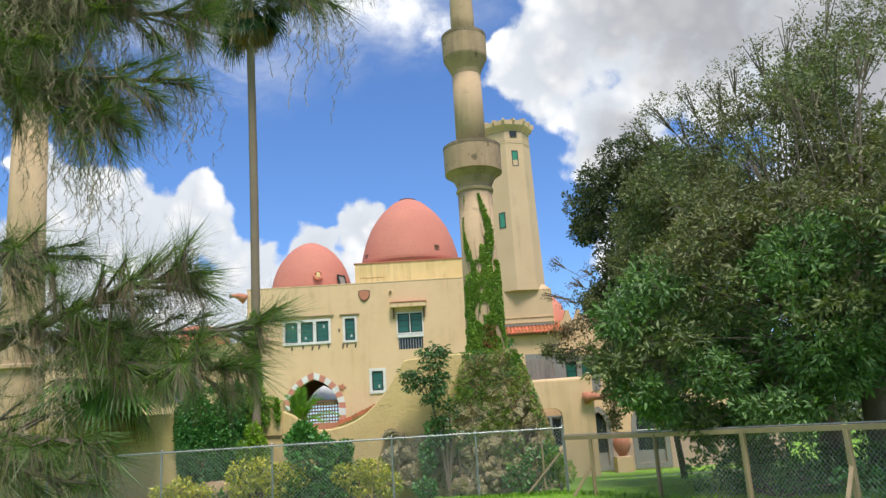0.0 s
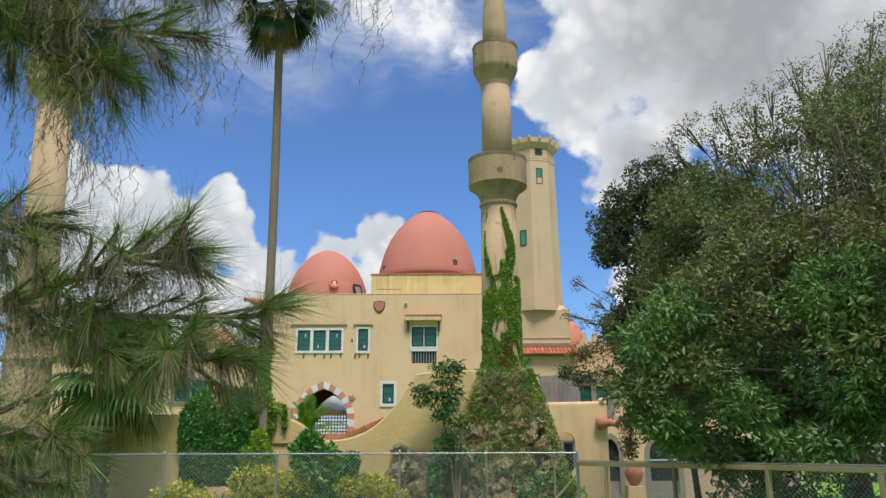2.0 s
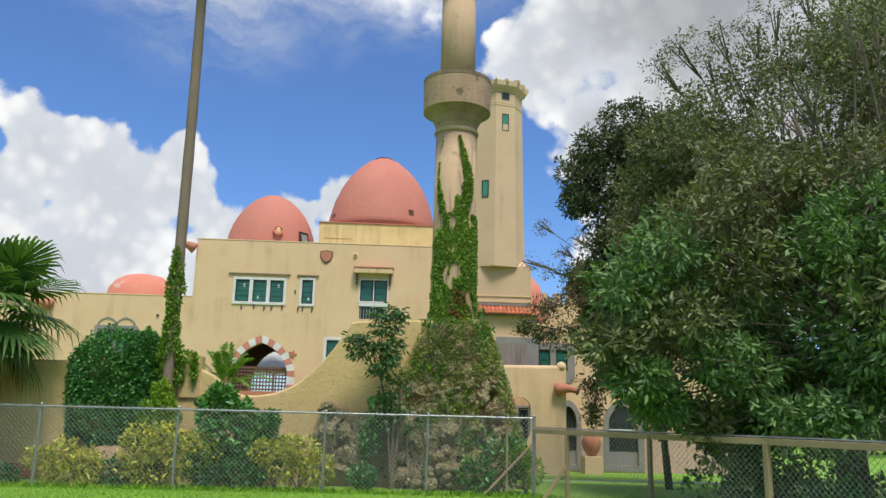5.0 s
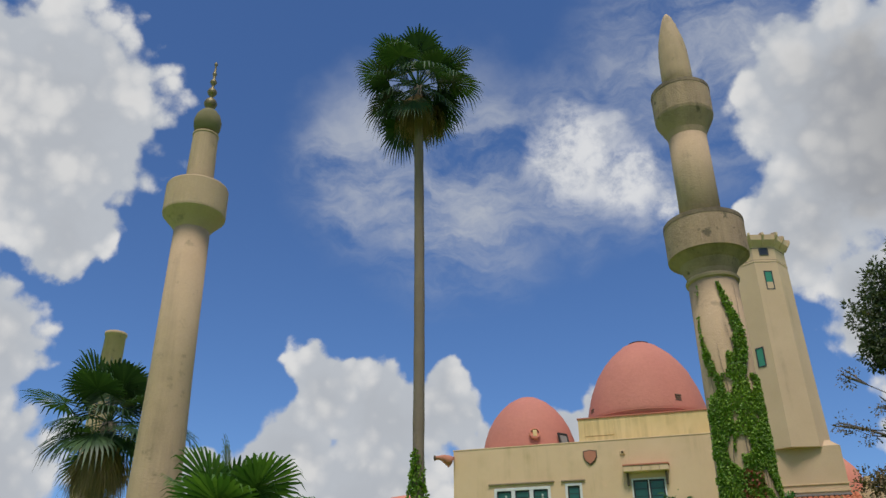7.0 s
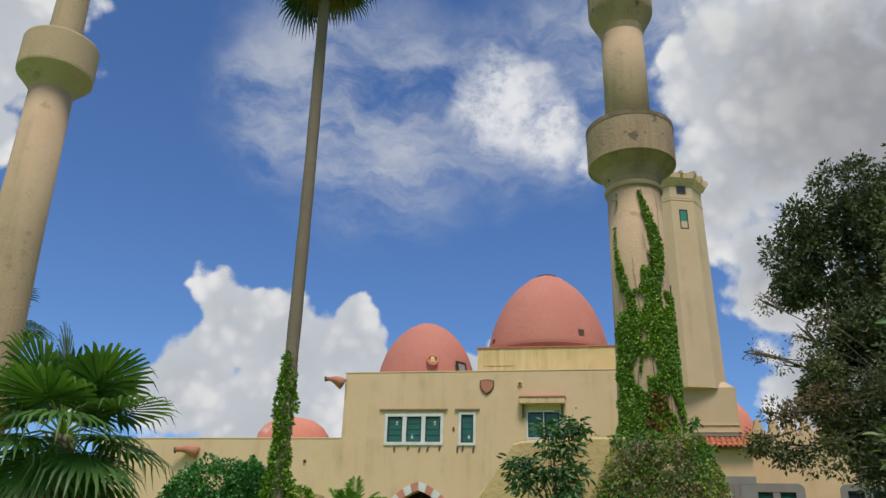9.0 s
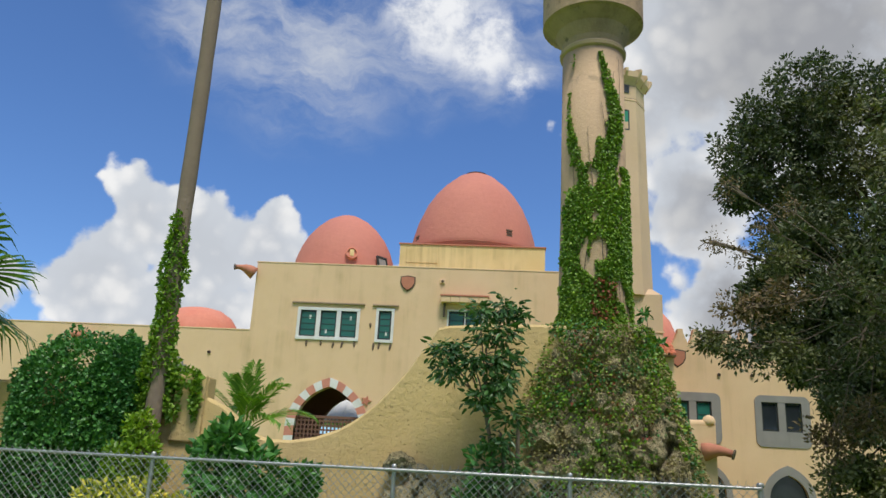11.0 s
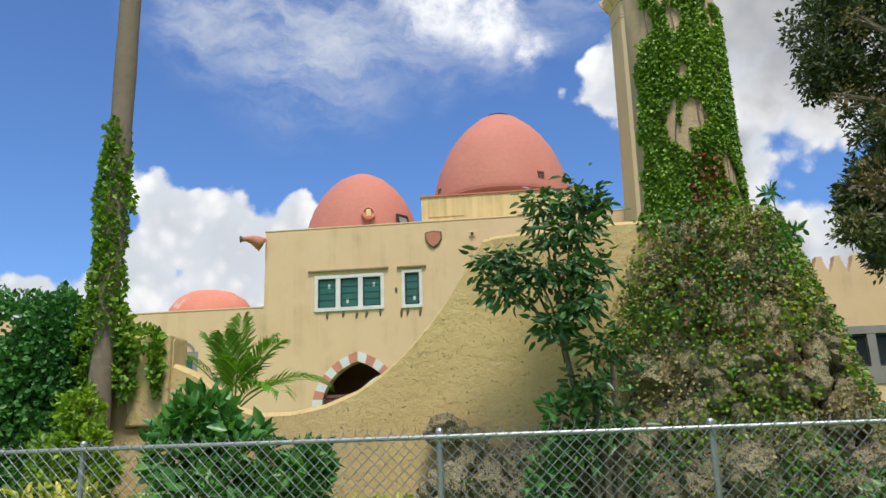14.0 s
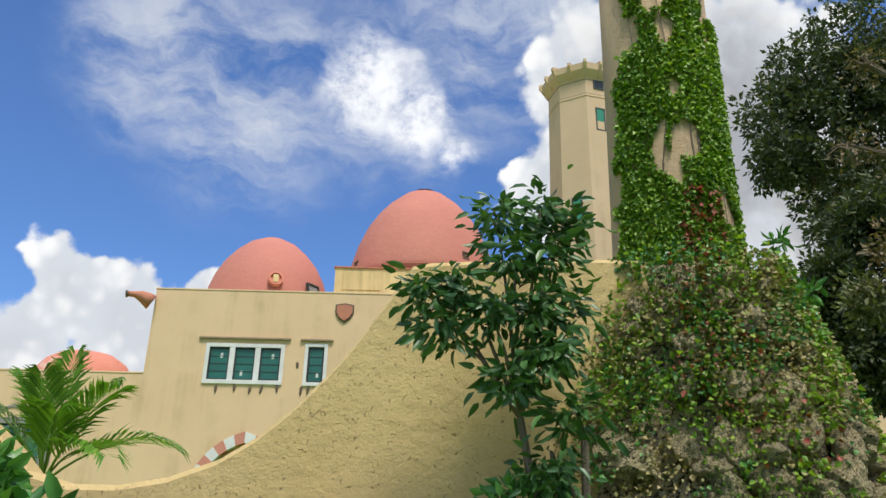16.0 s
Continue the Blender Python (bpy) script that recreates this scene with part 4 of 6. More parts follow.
def build_wing():
    merl = [(6.9, -1.2), (19.5, -1.2), (19.5, 7.8)]
    x = 19.3
    while x > 7.6:
        merl += [(x, 7.8), (x - 0.07, 8.0), (x - 0.1, 8.0), (x - 0.15, 8.22), (x - 0.18, 8.22), (x - 0.2, 8.44), (x - 0.42, 8.44), (x - 0.44, 8.22), (x - 0.47, 8.22), (x - 0.52, 8.0), (x - 0.55, 8.0), (x - 0.62, 7.8)]
        x -= 0.668
    merl += [(6.9, 7.8)]
    door = pointed(11.78, 0.78, -0.6, 1.55, 2.5)
    side = pointed(8.85, 0.42, -0.6, 1.6, 2.4)
    holes = [rect(7.25, 8.82, 4.25, 5.36), rect(10.88, 12.52, 4.24, 5.44), door, side]
    tagged(part("wall_wing", slab(merl, holes, FY, FY + 0.4), STUCCO), "yellow stucco wing wall with stepped merlons", "wall", kind="structure")
    tagged(part("wall_wing_end", boxes((19.1, 19.5, FY + 0.41, 57, -1.2, 7.8)), STUCCO), "end wall of the wing", "wall", kind="structure")
    tagged(part("roof_wing", boxes((6.9, 19.09, FY + 0.41, 57, 7.2, 7.35)), STUCCO), "flat wing roof behind the merlons", "roof", kind="structure")
    tagged(part("wall_wing_rear", boxes((6.9, 19.09, 56.7, 57, -1.2, 7.19)), STUCCO), "rear wall of the wing", "wall", kind="structure")
    for n, x0, x1, hole in (("window_6", 7.25, 8.82, (6.92, 9.2)), ("window_7", 10.88, 12.52, (10.6, 12.86))):
        w = glazed(n, x0, x1, 4.24 if x0 > 9 else 4.25, 5.44 if x0 > 9 else 5.36, FY, 2, 2 if x0 < 9 else 1, None, 0.1, PANE if x0 < 9 else DARK_PANE, label="paired window in a rounded grey rendered surround", gap=0.3, sash=0.06)
        part("surround", slab(round_rect(hole[0], hole[1], 3.6, 5.72, 0.28), [rect(x0, x1, 4.24 if x0 > 9 else 4.25, 5.44 if x0 > 9 else 5.36)], FY - 0.035, FY + 0.02), GREY, w)
    for nm, cx, half, inner_half, top, itop in (("door_1", 11.78, 1.08, 0.78, 2.88, 2.5), ("door_2", 8.85, 0.68, 0.42, 2.72, 2.4)):
        d = thing(nm, "pointed arched doorway with grey surround and dark glazing", "door", kind="structure")
        spring = 1.5
        part("surround", slab(pointed(cx, half, -0.9, spring, top), [pointed(cx, inner_half, -0.6, 1.55 if cx > 10 else 1.6, itop)], FY - 0.04, FY + 0.02), GREY, d)
        part("leaf", boxes((cx - inner_half, cx + inner_half, FY + 0.12, FY + 0.17, -0.6, 0.1)), GREY, d)
        part("pane", slab(pointed(cx, inner_half, 0.1, 1.55, itop), [], FY + 0.15, FY + 0.17), DARK_PANE, d)
        for i in range(1, 4):
            xx = cx - inner_half + i * inner_half / 2
            part("bar", boxes((xx - 0.018, xx + 0.018, FY + 0.1, FY + 0.14, 0.1, 1.6)), SASH, d)
        part("rail", boxes((cx - inner_half, cx + inner_half, FY + 0.09, FY + 0.14, 1.2, 1.26)), WHITE if cx > 10 else SASH, d)
    tagged(part("dado", boxes((9.4, 10.65, FY - 0.02, FY, -1.2, 0.6), (12.9, 19.4, FY - 0.02, FY, -1.2, 0.75)), surface("pink_dado", (0.55, 0.38, 0.30), (0.48, 0.33, 0.26), 0.8, 0.9, 0.2, streak=1.4)), "faded pinkish painted dado along the wing's foot", "dado", kind="structure")
    jar = thing("clay_jar", "large coral clay jar on a plinth by the door", "jar", at=(0, 0, 0))
    part("jar", lathe([(0.18, -0.1), (0.40, 0.2), (0.50, 0.55), (0.42, 0.9), (0.24, 1.05), (0.28, 1.12), (0.22, 1.1)], 24, (9.75, 46.6)), CLAY, jar, smooth=True)
    part("plinth", boxes((9.3, 10.2, 46.15, 47.05, -1.0, -0.1), bevel=0.03), STUCCO, jar)


CLAY_PAINT = surface("coral_voussoir_paint", (0.58, 0.24, 0.17), (0.50, 0.20, 0.14), 1.5, 0.85, 0.25, 30)
build_front()
build_roofs()
build_tower()
build_wing()


# ---- minarets ----
def build_minarets():
    m = thing("minaret", "tall stained yellow minaret with two round balconies", "minaret")
    c = (1.33, 27.88)
    part("lower_shaft", lathe([(0.74, -0.2), (0.70, 2.0), (0.66, 4.0), (0.62, 6.5), (0.60, 9.85)], 40, c), MINARET, m, smooth=True)
    part("neck_ring", lathe([(0.60, 9.84), (0.65, 9.87), (0.66, 9.93), (0.63, 9.98)], 40, c), MINARET, m)
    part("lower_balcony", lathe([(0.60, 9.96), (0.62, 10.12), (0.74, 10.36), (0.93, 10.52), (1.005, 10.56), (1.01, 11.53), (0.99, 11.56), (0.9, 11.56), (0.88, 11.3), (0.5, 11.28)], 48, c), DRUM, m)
    part("middle_shaft", lathe([(0.53, 11.2), (0.525, 13.0), (0.515, 14.3)], 40, c), MINARET, m, smooth=True)
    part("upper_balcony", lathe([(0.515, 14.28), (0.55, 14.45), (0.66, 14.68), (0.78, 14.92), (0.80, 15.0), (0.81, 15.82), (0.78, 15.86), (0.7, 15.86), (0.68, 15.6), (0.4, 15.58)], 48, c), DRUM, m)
    part("spire", lathe([(0.44, 15.5), (0.435, 16.6), (0.415, 17.35), (0.36, 17.85), (0.24, 18.4), (0.13, 18.78), (0.04, 18.93)], 32, c), MINARET, m, smooth=True)
    for z, r in ((11.50, 1.012), (15.82, 0.812)):
        part("stained_rim", lathe([(r - 0.03, z - 0.06), (r + 0.006, z - 0.055), (r + 0.004, z + 0.062), (r - 0.05, z + 0.066)], 48, c), RIM, m, "blackened balcony rim")
    m2 = thing("minaret", "slender yellow minaret with one balcony and a beaded finial", "minaret")
    c = (0, 0)
    part("lower_shaft", lathe([(0.78, -0.2), (0.73, 3), (0.70, 5.0), (0.67, 6.0), (0.60, 9.0), (0.55, 13.6)], 40, c), MINARET, m2, smooth=True)
    part("base_ring", lathe([(0.80, 4.55), (0.85, 4.58), (0.85, 4.68), (0.79, 4.72)], 40, c), MINARET, m2)
    part("balcony", lathe([(0.55, 13.45), (0.60, 13.55), (0.72, 13.72), (0.90, 13.92), (0.97, 14.0), (0.98, 14.06), (0.98, 15.0), (0.96, 15.05), (0.88, 15.05), (0.86, 14.8), (0.4, 14.78)], 48, c), MINARET, m2)
    part("upper_shaft", lathe([(0.46, 14.7), (0.41, 17.12), (0.43, 17.14), (0.43, 17.2)], 32, c), MINARET, m2)
    part("cap", lathe([(0.40, 17.2), (0.40, 17.45), (0.44, 17.5), (0.46, 17.75), (0.40, 18.0), (0.26, 18.2), (0.1, 18.3)], 28, c), surface("mossy_cap", (0.20, 0.17, 0.08), (0.15, 0.13, 0.06), 2, 0.9, 0.3), m2, smooth=True)
    prof = [(0.05, 18.25)]
    for z, r in ((18.55, 0.23), (19.05, 0.17), (19.5, 0.12), (19.86, 0.08)):
        prof += [(0.05, z - r * 1.2), (r * 0.8, z - r * 0.55), (r, z), (r * 0.8, z + r * 0.55), (0.045, z + r * 1.2)]
    prof += [(0.03, 20.2), (0.06, 20.28), (0.06, 20.34), (0.012, 20.42)]
    part("finial", lathe(prof, 18, c), surface("tarnished_brass", (0.22, 0.17, 0.08), (0.15, 0.12, 0.06), 4, 0.5, 0.1, metal=0.5), m2, smooth=True)
    m2.matrix_basis = pose(-13.70, 27.2, 0, 0, -1.1, 0)
    m3 = thing("minaret", "far yellow minaret with a flat top", "minaret")
    part("shaft", lathe([(1.1, -1.5), (0.95, 16), (0.82, 25.2), (0.9, 25.25), (0.9, 25.5), (0.7, 25.55)], 28, (-44.6, 60)), MINARET, m3, smooth=True)


build_minarets()


# ---- garden wall ----
def build_garden_wall():
    top = [(-18.0, 2.9), (-9.0, 2.9), (-7.2, 3.0), (-5.85, 3.08), (-5.32, 3.08), (-5.31, 2.76), (-5.0, 2.62), (-4.75, 2.42), (-4.55, 2.22), (-4.2, 2.12), (-3.8, 2.12), (-3.4, 2.19), (-3.0, 2.34), (-2.7, 2.53),
           (-2.4, 2.79), (-2.1, 3.12), (-1.9, 3.38), (-1.7, 3.68), (-1.52, 3.95), (-1.42, 4.12), (-1.25, 4.16), (-0.7, 4.2), (0.2, 4.24), (0.75, 4.24)]
    w = thing("garden_wall", "curved sweeping buttress wall of rough yellow stucco", "wall", kind="structure")
    bm = bmesh.new()
    y0, y1 = 26.98, 27.34
    rows = []
    for x, z in top:
        rows.append([(x, y0 - 0.06, -0.3), (x, y0 - 0.02, z * 0.5), (x, y0, z - 0.05), (x, y0 + 0.05, z), (x, y1 - 0.05, z), (x, y1, z - 0.05), (x, y1, -0.3)])
    g = [[bm.verts.new(p) for p in r] for r in rows]
    for a, b in zip(g, g[1:]):
        for i in range(6):
            bm.faces.new((a[i], b[i], b[i + 1], a[i + 1]))
    bm.faces.new(g[0])
    bm.faces.new(g[-1][::-1])
    bmesh.ops.recalc_face_normals(bm, faces=bm.faces)
    part("masonry", bm, ROUGHCAST, w)
    part("pier", boxes((-5.86, -5.33, 26.9, 27.42, 2.0, 3.12), bevel=0.03), ROUGHCAST, w)
    me = None
    for r in range(4):
        for i in range(36):
            x = -16.5 + i * 0.235 + (r % 2) * 0.117
            if x > -8.5:
                continue
            ob = part("brick", me or boxes((-0.112, 0.112, -0.055, 0.055, -0.035, 0.035), bevel=0.006), BRICK, w)
            me = ob.data
            ob.location = (x, 26.87, 0.0 + r * 0.085)


build_garden_wall()


# ---- fences ----
def chain_mesh(length, height, pitch=0.112):
    """Woven wire between two posts, as thin three-sided strands with the knuckles standing above the rail."""
    r = 0.0030
    segs = []
    n = int((length + height) / pitch) + 1
    for i in range(n):
        x = i * pitch
        for sgn in (1, -1):
            if sgn == 1:
                a, b = (x - height, 0.0), (x, height)
            else:
                a, b = (x, 0.0), (x - height, height)
            # clip to the panel
            (xa, za), (xb, zb) = a, b
            if xa > xb:
                xa, za, xb, zb = xb, zb, xa, za
            if xb <= 0 or xa >= length:
                continue
            k = (zb - za) / (xb - xa)
            if xa < 0:
                za, xa = za - k * xa, 0.0
            if xb > length:
                zb, xb = zb - k * (xb - length), length
            segs.append(((xa, za), (xb, zb), sgn))
    for i in range(1, int(length / pitch)):
        segs.append(((i * pitch - 0.006, height - 0.01), (i * pitch + 0.006, height + 0.045), 1))
    V, T = [], []
    for (xa, za), (xb, zb), sgn in segs:
        y = 0.004 * sgn
        b = len(V)
        for x, z in ((xa, za), (xb, zb)):
            V += [(x, y - r, z), (x - r * 0.9, y + r * 0.6, z + r * 0.9 * sgn), (x + r * 0.9, y + r * 0.6, z - r * 0.9 * sgn)]
        for i in range(3):
            j = (i + 1) % 3
            T += [(b + i, b + j, b + 3 + j), (b + i, b + 3 + j, b + 3 + i)]
    return mesh_of("chain_mesh", np.array(V), np.array(T))


def build_fences():
    f = thing("chain_link_fence", "galvanised chain-link fence with round posts", "fence")
    xs = [-18.1, -14.9, -11.7, -8.45, -5.27, -1.81, 0.63, 3.19]
    for i, x in enumerate(xs):
        r = 0.042 if i == len(xs) - 1 else 0.03
        z = ground_z(x, 25.05)
        part("post", lathe([(r, z - 0.1), (r, 1.73), (r * 1.25, 1.74), (r * 1.25, 1.77), (r * 0.8, 1.79)], 12, (x, 25.05)), STEEL, f)
    part("top_rail", tube([(-18.1, 25.0, 1.71), (-8, 25.0, 1.712), (3.19, 25.0, 1.71)], 0.022, 10), STEEL, f)
    for a, b in zip(xs, xs[1:]):
        p = part("wire_mesh", chain_mesh(b - a, 1.78), STEEL, f)
        p.location = (a, 24.97, -0.02)
    part("brace", tube([(2.0, 25.06, -0.1), (3.15, 25.06, 1.1)], 0.03, 8), TIMBER, f)
    part("inner_post", lathe([(0.03, -0.2), (0.03, 1.5)], 10, (2.55, 25.12)), TIMBER, f)
    f2 = thing("wooden_fence", "timber post-and-rail fence with wire mesh", "fence")
    pts = [(3.19, 25.05), (3.72, 23.75), (4.88, 21.46), (6.28, 19.42), (7.3, 16.86), (8.4, 14.1), (9.5, 11.4)]
    for i, (x, y) in enumerate(pts):
        if i == 0:
            continue
        w = 0.05 if i > 2 else 0.04
        q = part("post", boxes((-w, w, -w, w, -0.3, 1.52), bevel=0.008), TIMBER if i != 2 else WOOD, f2)
        q.matrix_basis = pose(x, y, ground_z(x, y), 0, 0, 25)
        if i in (1, 4):
            part("brace", tube([(x - (0.55 if i == 1 else 0.5), y + (0.2 if i == 1 else -0.45), ground_z(x, y)), (x, y, 0.72)], 0.055, 4), TIMBER, f2)
    for a, b in zip(pts, pts[1:]):
        ln = (Vector(b) - Vector(a)).length
        ang = math.degrees(math.atan2(b[1] - a[1], b[0] - a[0]))
        q = part("rail", boxes((0, ln, -0.03, 0.03, -0.055, 0.055), bevel=0.006), TIMBER, f2)
        q.matrix_basis = pose(a[0], a[1], 1.42, 0, 0, ang)
        q = part("wire_mesh", chain_mesh(ln, 1.62), STEEL, f2)
        q.matrix_basis = pose(a[0], a[1], -0.12, 0, 0, ang) @ pose(0, 0.05, 0)
        q = part("top_wire", tube([(0, 0.05, 1.5), (ln, 0.05, 1.5)], 0.015, 6), STEEL, f2)
        q.matrix_basis = pose(a[0], a[1], 0, 0, 0, ang)


build_fences()


# ---- rock mound and climbing plants ----
MX, MY = 1.35, 27.75


def mound_r(z, a):
    """Half-width of the mound at height z towards angle a (0: along x, -90: to the front)."""
    ca, sa = math.cos(a), math.sin(a)
    t = min(max(z / 4.25, 0), 1)
    rx = (2.12 - 1.28 * t ** 1.35) if ca > 0 else (2.95 - 1.98 * t ** 0.85)
    ry = 1.75 - 0.66 * t
    return 1 / math.sqrt((ca / rx) ** 2 + (sa / ry) ** 2)


def rock_mesh(seed, sub=3):
    bm = bmesh.new()
    bmesh.ops.create_icosphere(bm, subdivisions=sub, radius=1)
    for v in bm.verts:
        p = v.co * 1.1 + Vector((seed * 7.3, seed * 1.7, 0))
        v.co *= 1 + 0.42 * noise.noise(p) + 0.24 * noise.noise(p * 2.7) - 0.30 * max(0.0, noise.noise(p * 5.5) - 0.08) - 0.22 * max(0.0, noise.noise(p * 9.0))
    me = bpy.data.meshes.new("rock")
    bm.to_mesh(me)
    bm.free()
    me.materials.append(ROCK)
    return me


def build_mound():
    rng = random.Random(11)
    m = thing("rock_mound", "heap of pitted coral rocks round the minaret's foot", "rock mound")
    bm = bmesh.new()
    rings = []
    for k in range(15):
        z = -0.25 + 4.4 * k / 14
        rings.append([bm.verts.new((MX + 0.86 * mound_r(z, a) * math.cos(a), MY + 0.86 * mound_r(z, a) * math.sin(a), z)) for a in (2 * math.pi * i / 36 for i in range(36))])
    for a, b in zip(rings, rings[1:]):
        for i in range(36):
            bm.faces.new((a[i], a[(i + 1) % 36], b[(i + 1) % 36], b[i]))
    bm.faces.new(rings[-1])
    for v in bm.verts:
        v.co += Vector((noise.noise(v.co * 2), noise.noise(v.co * 2 + Vector((9, 0, 0))), 0)) * 0.12
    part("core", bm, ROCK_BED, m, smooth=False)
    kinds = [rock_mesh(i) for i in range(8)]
    spots = []
    for k in range(225):
        z = 4.15 * rng.random() ** 1.1
        a = radians(rng.uniform(-200, 25))
        r = mound_r(z, a) * rng.uniform(0.90, 1.0)
        spots.append((MX + r * math.cos(a), MY + r * math.sin(a), z, rng.uniform(0.08, 0.155)))
    for k in range(40):
        z = 2.9 * rng.random() ** 1.1
        a = radians(rng.uniform(-165, 0))
        r = mound_r(z, a) * 0.94
        spots.append((MX + r * math.cos(a), MY + r * math.sin(a), z, rng.uniform(0.16, 0.24)))
    for k in range(34):
        z = 1.85 * rng.random() ** 0.8
        spots.append((rng.uniform(-2.3, -0.4) + (0.3 if z > 1.2 else 0), rng.uniform(26.66, 26.84), z, rng.uniform(0.15, 0.27)))
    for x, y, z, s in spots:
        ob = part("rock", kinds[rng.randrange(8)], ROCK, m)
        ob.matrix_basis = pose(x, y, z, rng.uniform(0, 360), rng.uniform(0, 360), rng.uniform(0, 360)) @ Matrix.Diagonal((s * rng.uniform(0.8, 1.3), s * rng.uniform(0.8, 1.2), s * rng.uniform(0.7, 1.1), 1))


def mound_leaves():
    rng = np.random.default_rng(21)
    for name, mat_, n, seed, lo, label, sz in (("ground_creeper", IVY, 6200, 3.0, 0.16, "green creeper spreading over the rocks", 0.05), ("ground_creeper", HEDGE, 6200, 9.0, 0.16, "dark green creeper over the rocks", 0.05), ("ground_creeper", SHRUB, 13500, 15.0, 0.0, "withered brownish creeper over the rocks", 0.042), ("ground_creeper", LIME, 900, 23.0, 0.28, "fresh lime green shoots over the rocks", 0.075), ("ground_creeper", RED, 240, 30.0, 0.16, "red turning leaves among the rocks", 0.06)):
        P, W = [], []
        while len(P) < n:
            z = 4.3 * rng.random() ** 0.8
            a = radians(rng.uniform(-205, 30))
            if mat_ is RED and not (2.3 < z < 4.2 and -115 < math.degrees(a) < -60):
                continue
            r = mound_r(z, a) + rng.uniform(-0.04, 0.13)
            p = Vector((MX + r * math.cos(a), MY + r * math.sin(a), z))
            if noise.noise(p * 1.5 + Vector((seed, 0, 0))) + 0.35 * noise.noise(p * 5 + Vector((seed, 0, 0))) < lo - 0.13 * z + 0.27:
                continue
            P.append(p)
            W.append((math.cos(a) + rng.normal() * 0.6, math.sin(a) + rng.normal() * 0.6, -0.5 + rng.normal() * 0.6))
        tagged(part(name, leaves(name, np.array(P), np.array(W), rng.uniform(sz * 0.7, sz * 1.4, n), rng, 0.75), mat_), label, "creeper", kind="stuff")


def minaret_vine():
    rng = np.random.default_rng(4)
    P, W, C = [], [], []
    while len(P) < 30000:
        z = 3.9 + 5.8 * rng.random() ** 1.4
        a = rng.uniform(-100, 92)
        t = (z - 3.9) / 5.8
        strand = noise.noise(Vector((a * 0.028, z * 1.1, 3.0))) + 0.5 * noise.noise(Vector((a * 0.07, z * 2.6, 8.0)))
        if t < 0.6:
            keep = strand > -0.52 + 0.62 * t + 0.02 * max(0, -a - 48) + 0.02 * max(0, a - 80)
        else:
            lobe = min(abs(a - (16 + 14 * math.sin(z * 1.7))) / (64 * max(0.0, 0.97 - t) + 3), abs(a + 44 - 8 * math.sin(z * 2)) / (42 * max(0.03, 0.84 - t) + 1))
            keep = strand > -0.5 + 0.9 * max(0, lobe - 0.5) and lobe < 1.3
        if (a - 2) ** 2 / 15 ** 2 + (z - 5.72) ** 2 / 0.22 ** 2 < 1 or not keep:
            continue
        if 48 < a < 66 and z < 4.75 or -80 < a < -62 and 5.1 < z < 5.5:
            continue
        r = 0.63 - 0.025 * t + rng.uniform(0.0, 0.05) + 0.10 * max(0, 0.25 - t)
        b = radians(a - 90)
        P.append((1.33 + r * math.cos(b), 27.88 + r * math.sin(b), z))
        W.append((math.cos(b) * 0.45 + rng.normal() * 0.5, math.sin(b) * 0.45 + rng.normal() * 0.5, -0.9 + rng.normal() * 0.4))
    v = thing("climbing_vine", "leafy green vine climbing the minaret", "vine")
    P, W = np.array(P), np.array(W)
    red = (np.abs(P[:, 0] - 1.42) < 0.22) & (P[:, 2] < 5.2) & (rng.random(len(P)) < 0.13)
    part("foliage", leaves("foliage", P[~red], W[~red], rng.uniform(0.038, 0.072, (~red).sum()), rng, 0.8), IVY, v)
    part("red_foliage", leaves("red_foliage", P[red], W[red], rng.uniform(0.06, 0.11, red.sum()), rng, 0.8), RED, v, "withered red leaves")
    bm = bmesh.new()
    for k, (a0, a1, top) in enumerate(((30, 40, 9.6), (15, 10, 8.6), (-20, -10, 8.1), (-45, -35, 7.9), (50, 35, 8.4), (0, 25, 9.3))):
        pts = []
        for i in range(14):
            t = i / 13
            b = radians(a0 + (a1 - a0) * t + 6 * math.sin(t * 9 + k) - 90)
            pts.append((1.33 + 0.64 * math.cos(b), 27.88 + 0.64 * math.sin(b), 3.8 + (top - 3.8) * t))
        tube(pts, [0.014 * (1 - 0.75 * i / 13) for i in range(14)], 5, bm)
    part("stem", bm, BARK, v)


build_mound()
mound_leaves()
minaret_vine()


# ---- palms ----
def fan_leaf(hub, way, up, radius, rng, blades=32, droop=0.35, spread=250):
    """Triangles of one pleated fan frond at hub, opening along way."""
    way, up = Vector(way).normalized(), Vector(up)
    side = way.cross(up).normalized()
    up = side.cross(way).normalized()
    V, T = [], []
    for i in range(blades):
        a = radians(-spread / 2 + spread * i / (blades - 1))
        d = way * math.cos(a) + side * math.sin(a)
        L = radius * (0.72 + 0.28 * math.cos(a * 0.5)) * rng.uniform(0.9, 1.06)
        w = side * math.cos(a) - way * math.sin(a)
        hw = 1.25 * L * 0.58 * radians(spread) / blades / 2
        lift = up * (0.012 * radius * (-1) ** i)
        m1 = hub + d * L * 0.58 + lift - Vector((0, 0, 0.04 * radius))
        m2 = hub + d * L * 0.84 - Vector((0, 0, droop * 0.28 * L))
        tip = hub + d * L * 0.97 - Vector((0, 0, droop * 0.75 * L * rng.uniform(0.6, 1.3)))
        b = len(V)
        V += [hub, m1 - w * hw, m1 + w * hw, m2 - w * hw * 0.45, m2 + w * hw * 0.45, tip]
        T += [(b, b + 1, b + 2), (b + 1, b + 3, b + 4), (b + 1, b + 4, b + 2), (b + 3, b + 5, b + 4)]
    return V, T


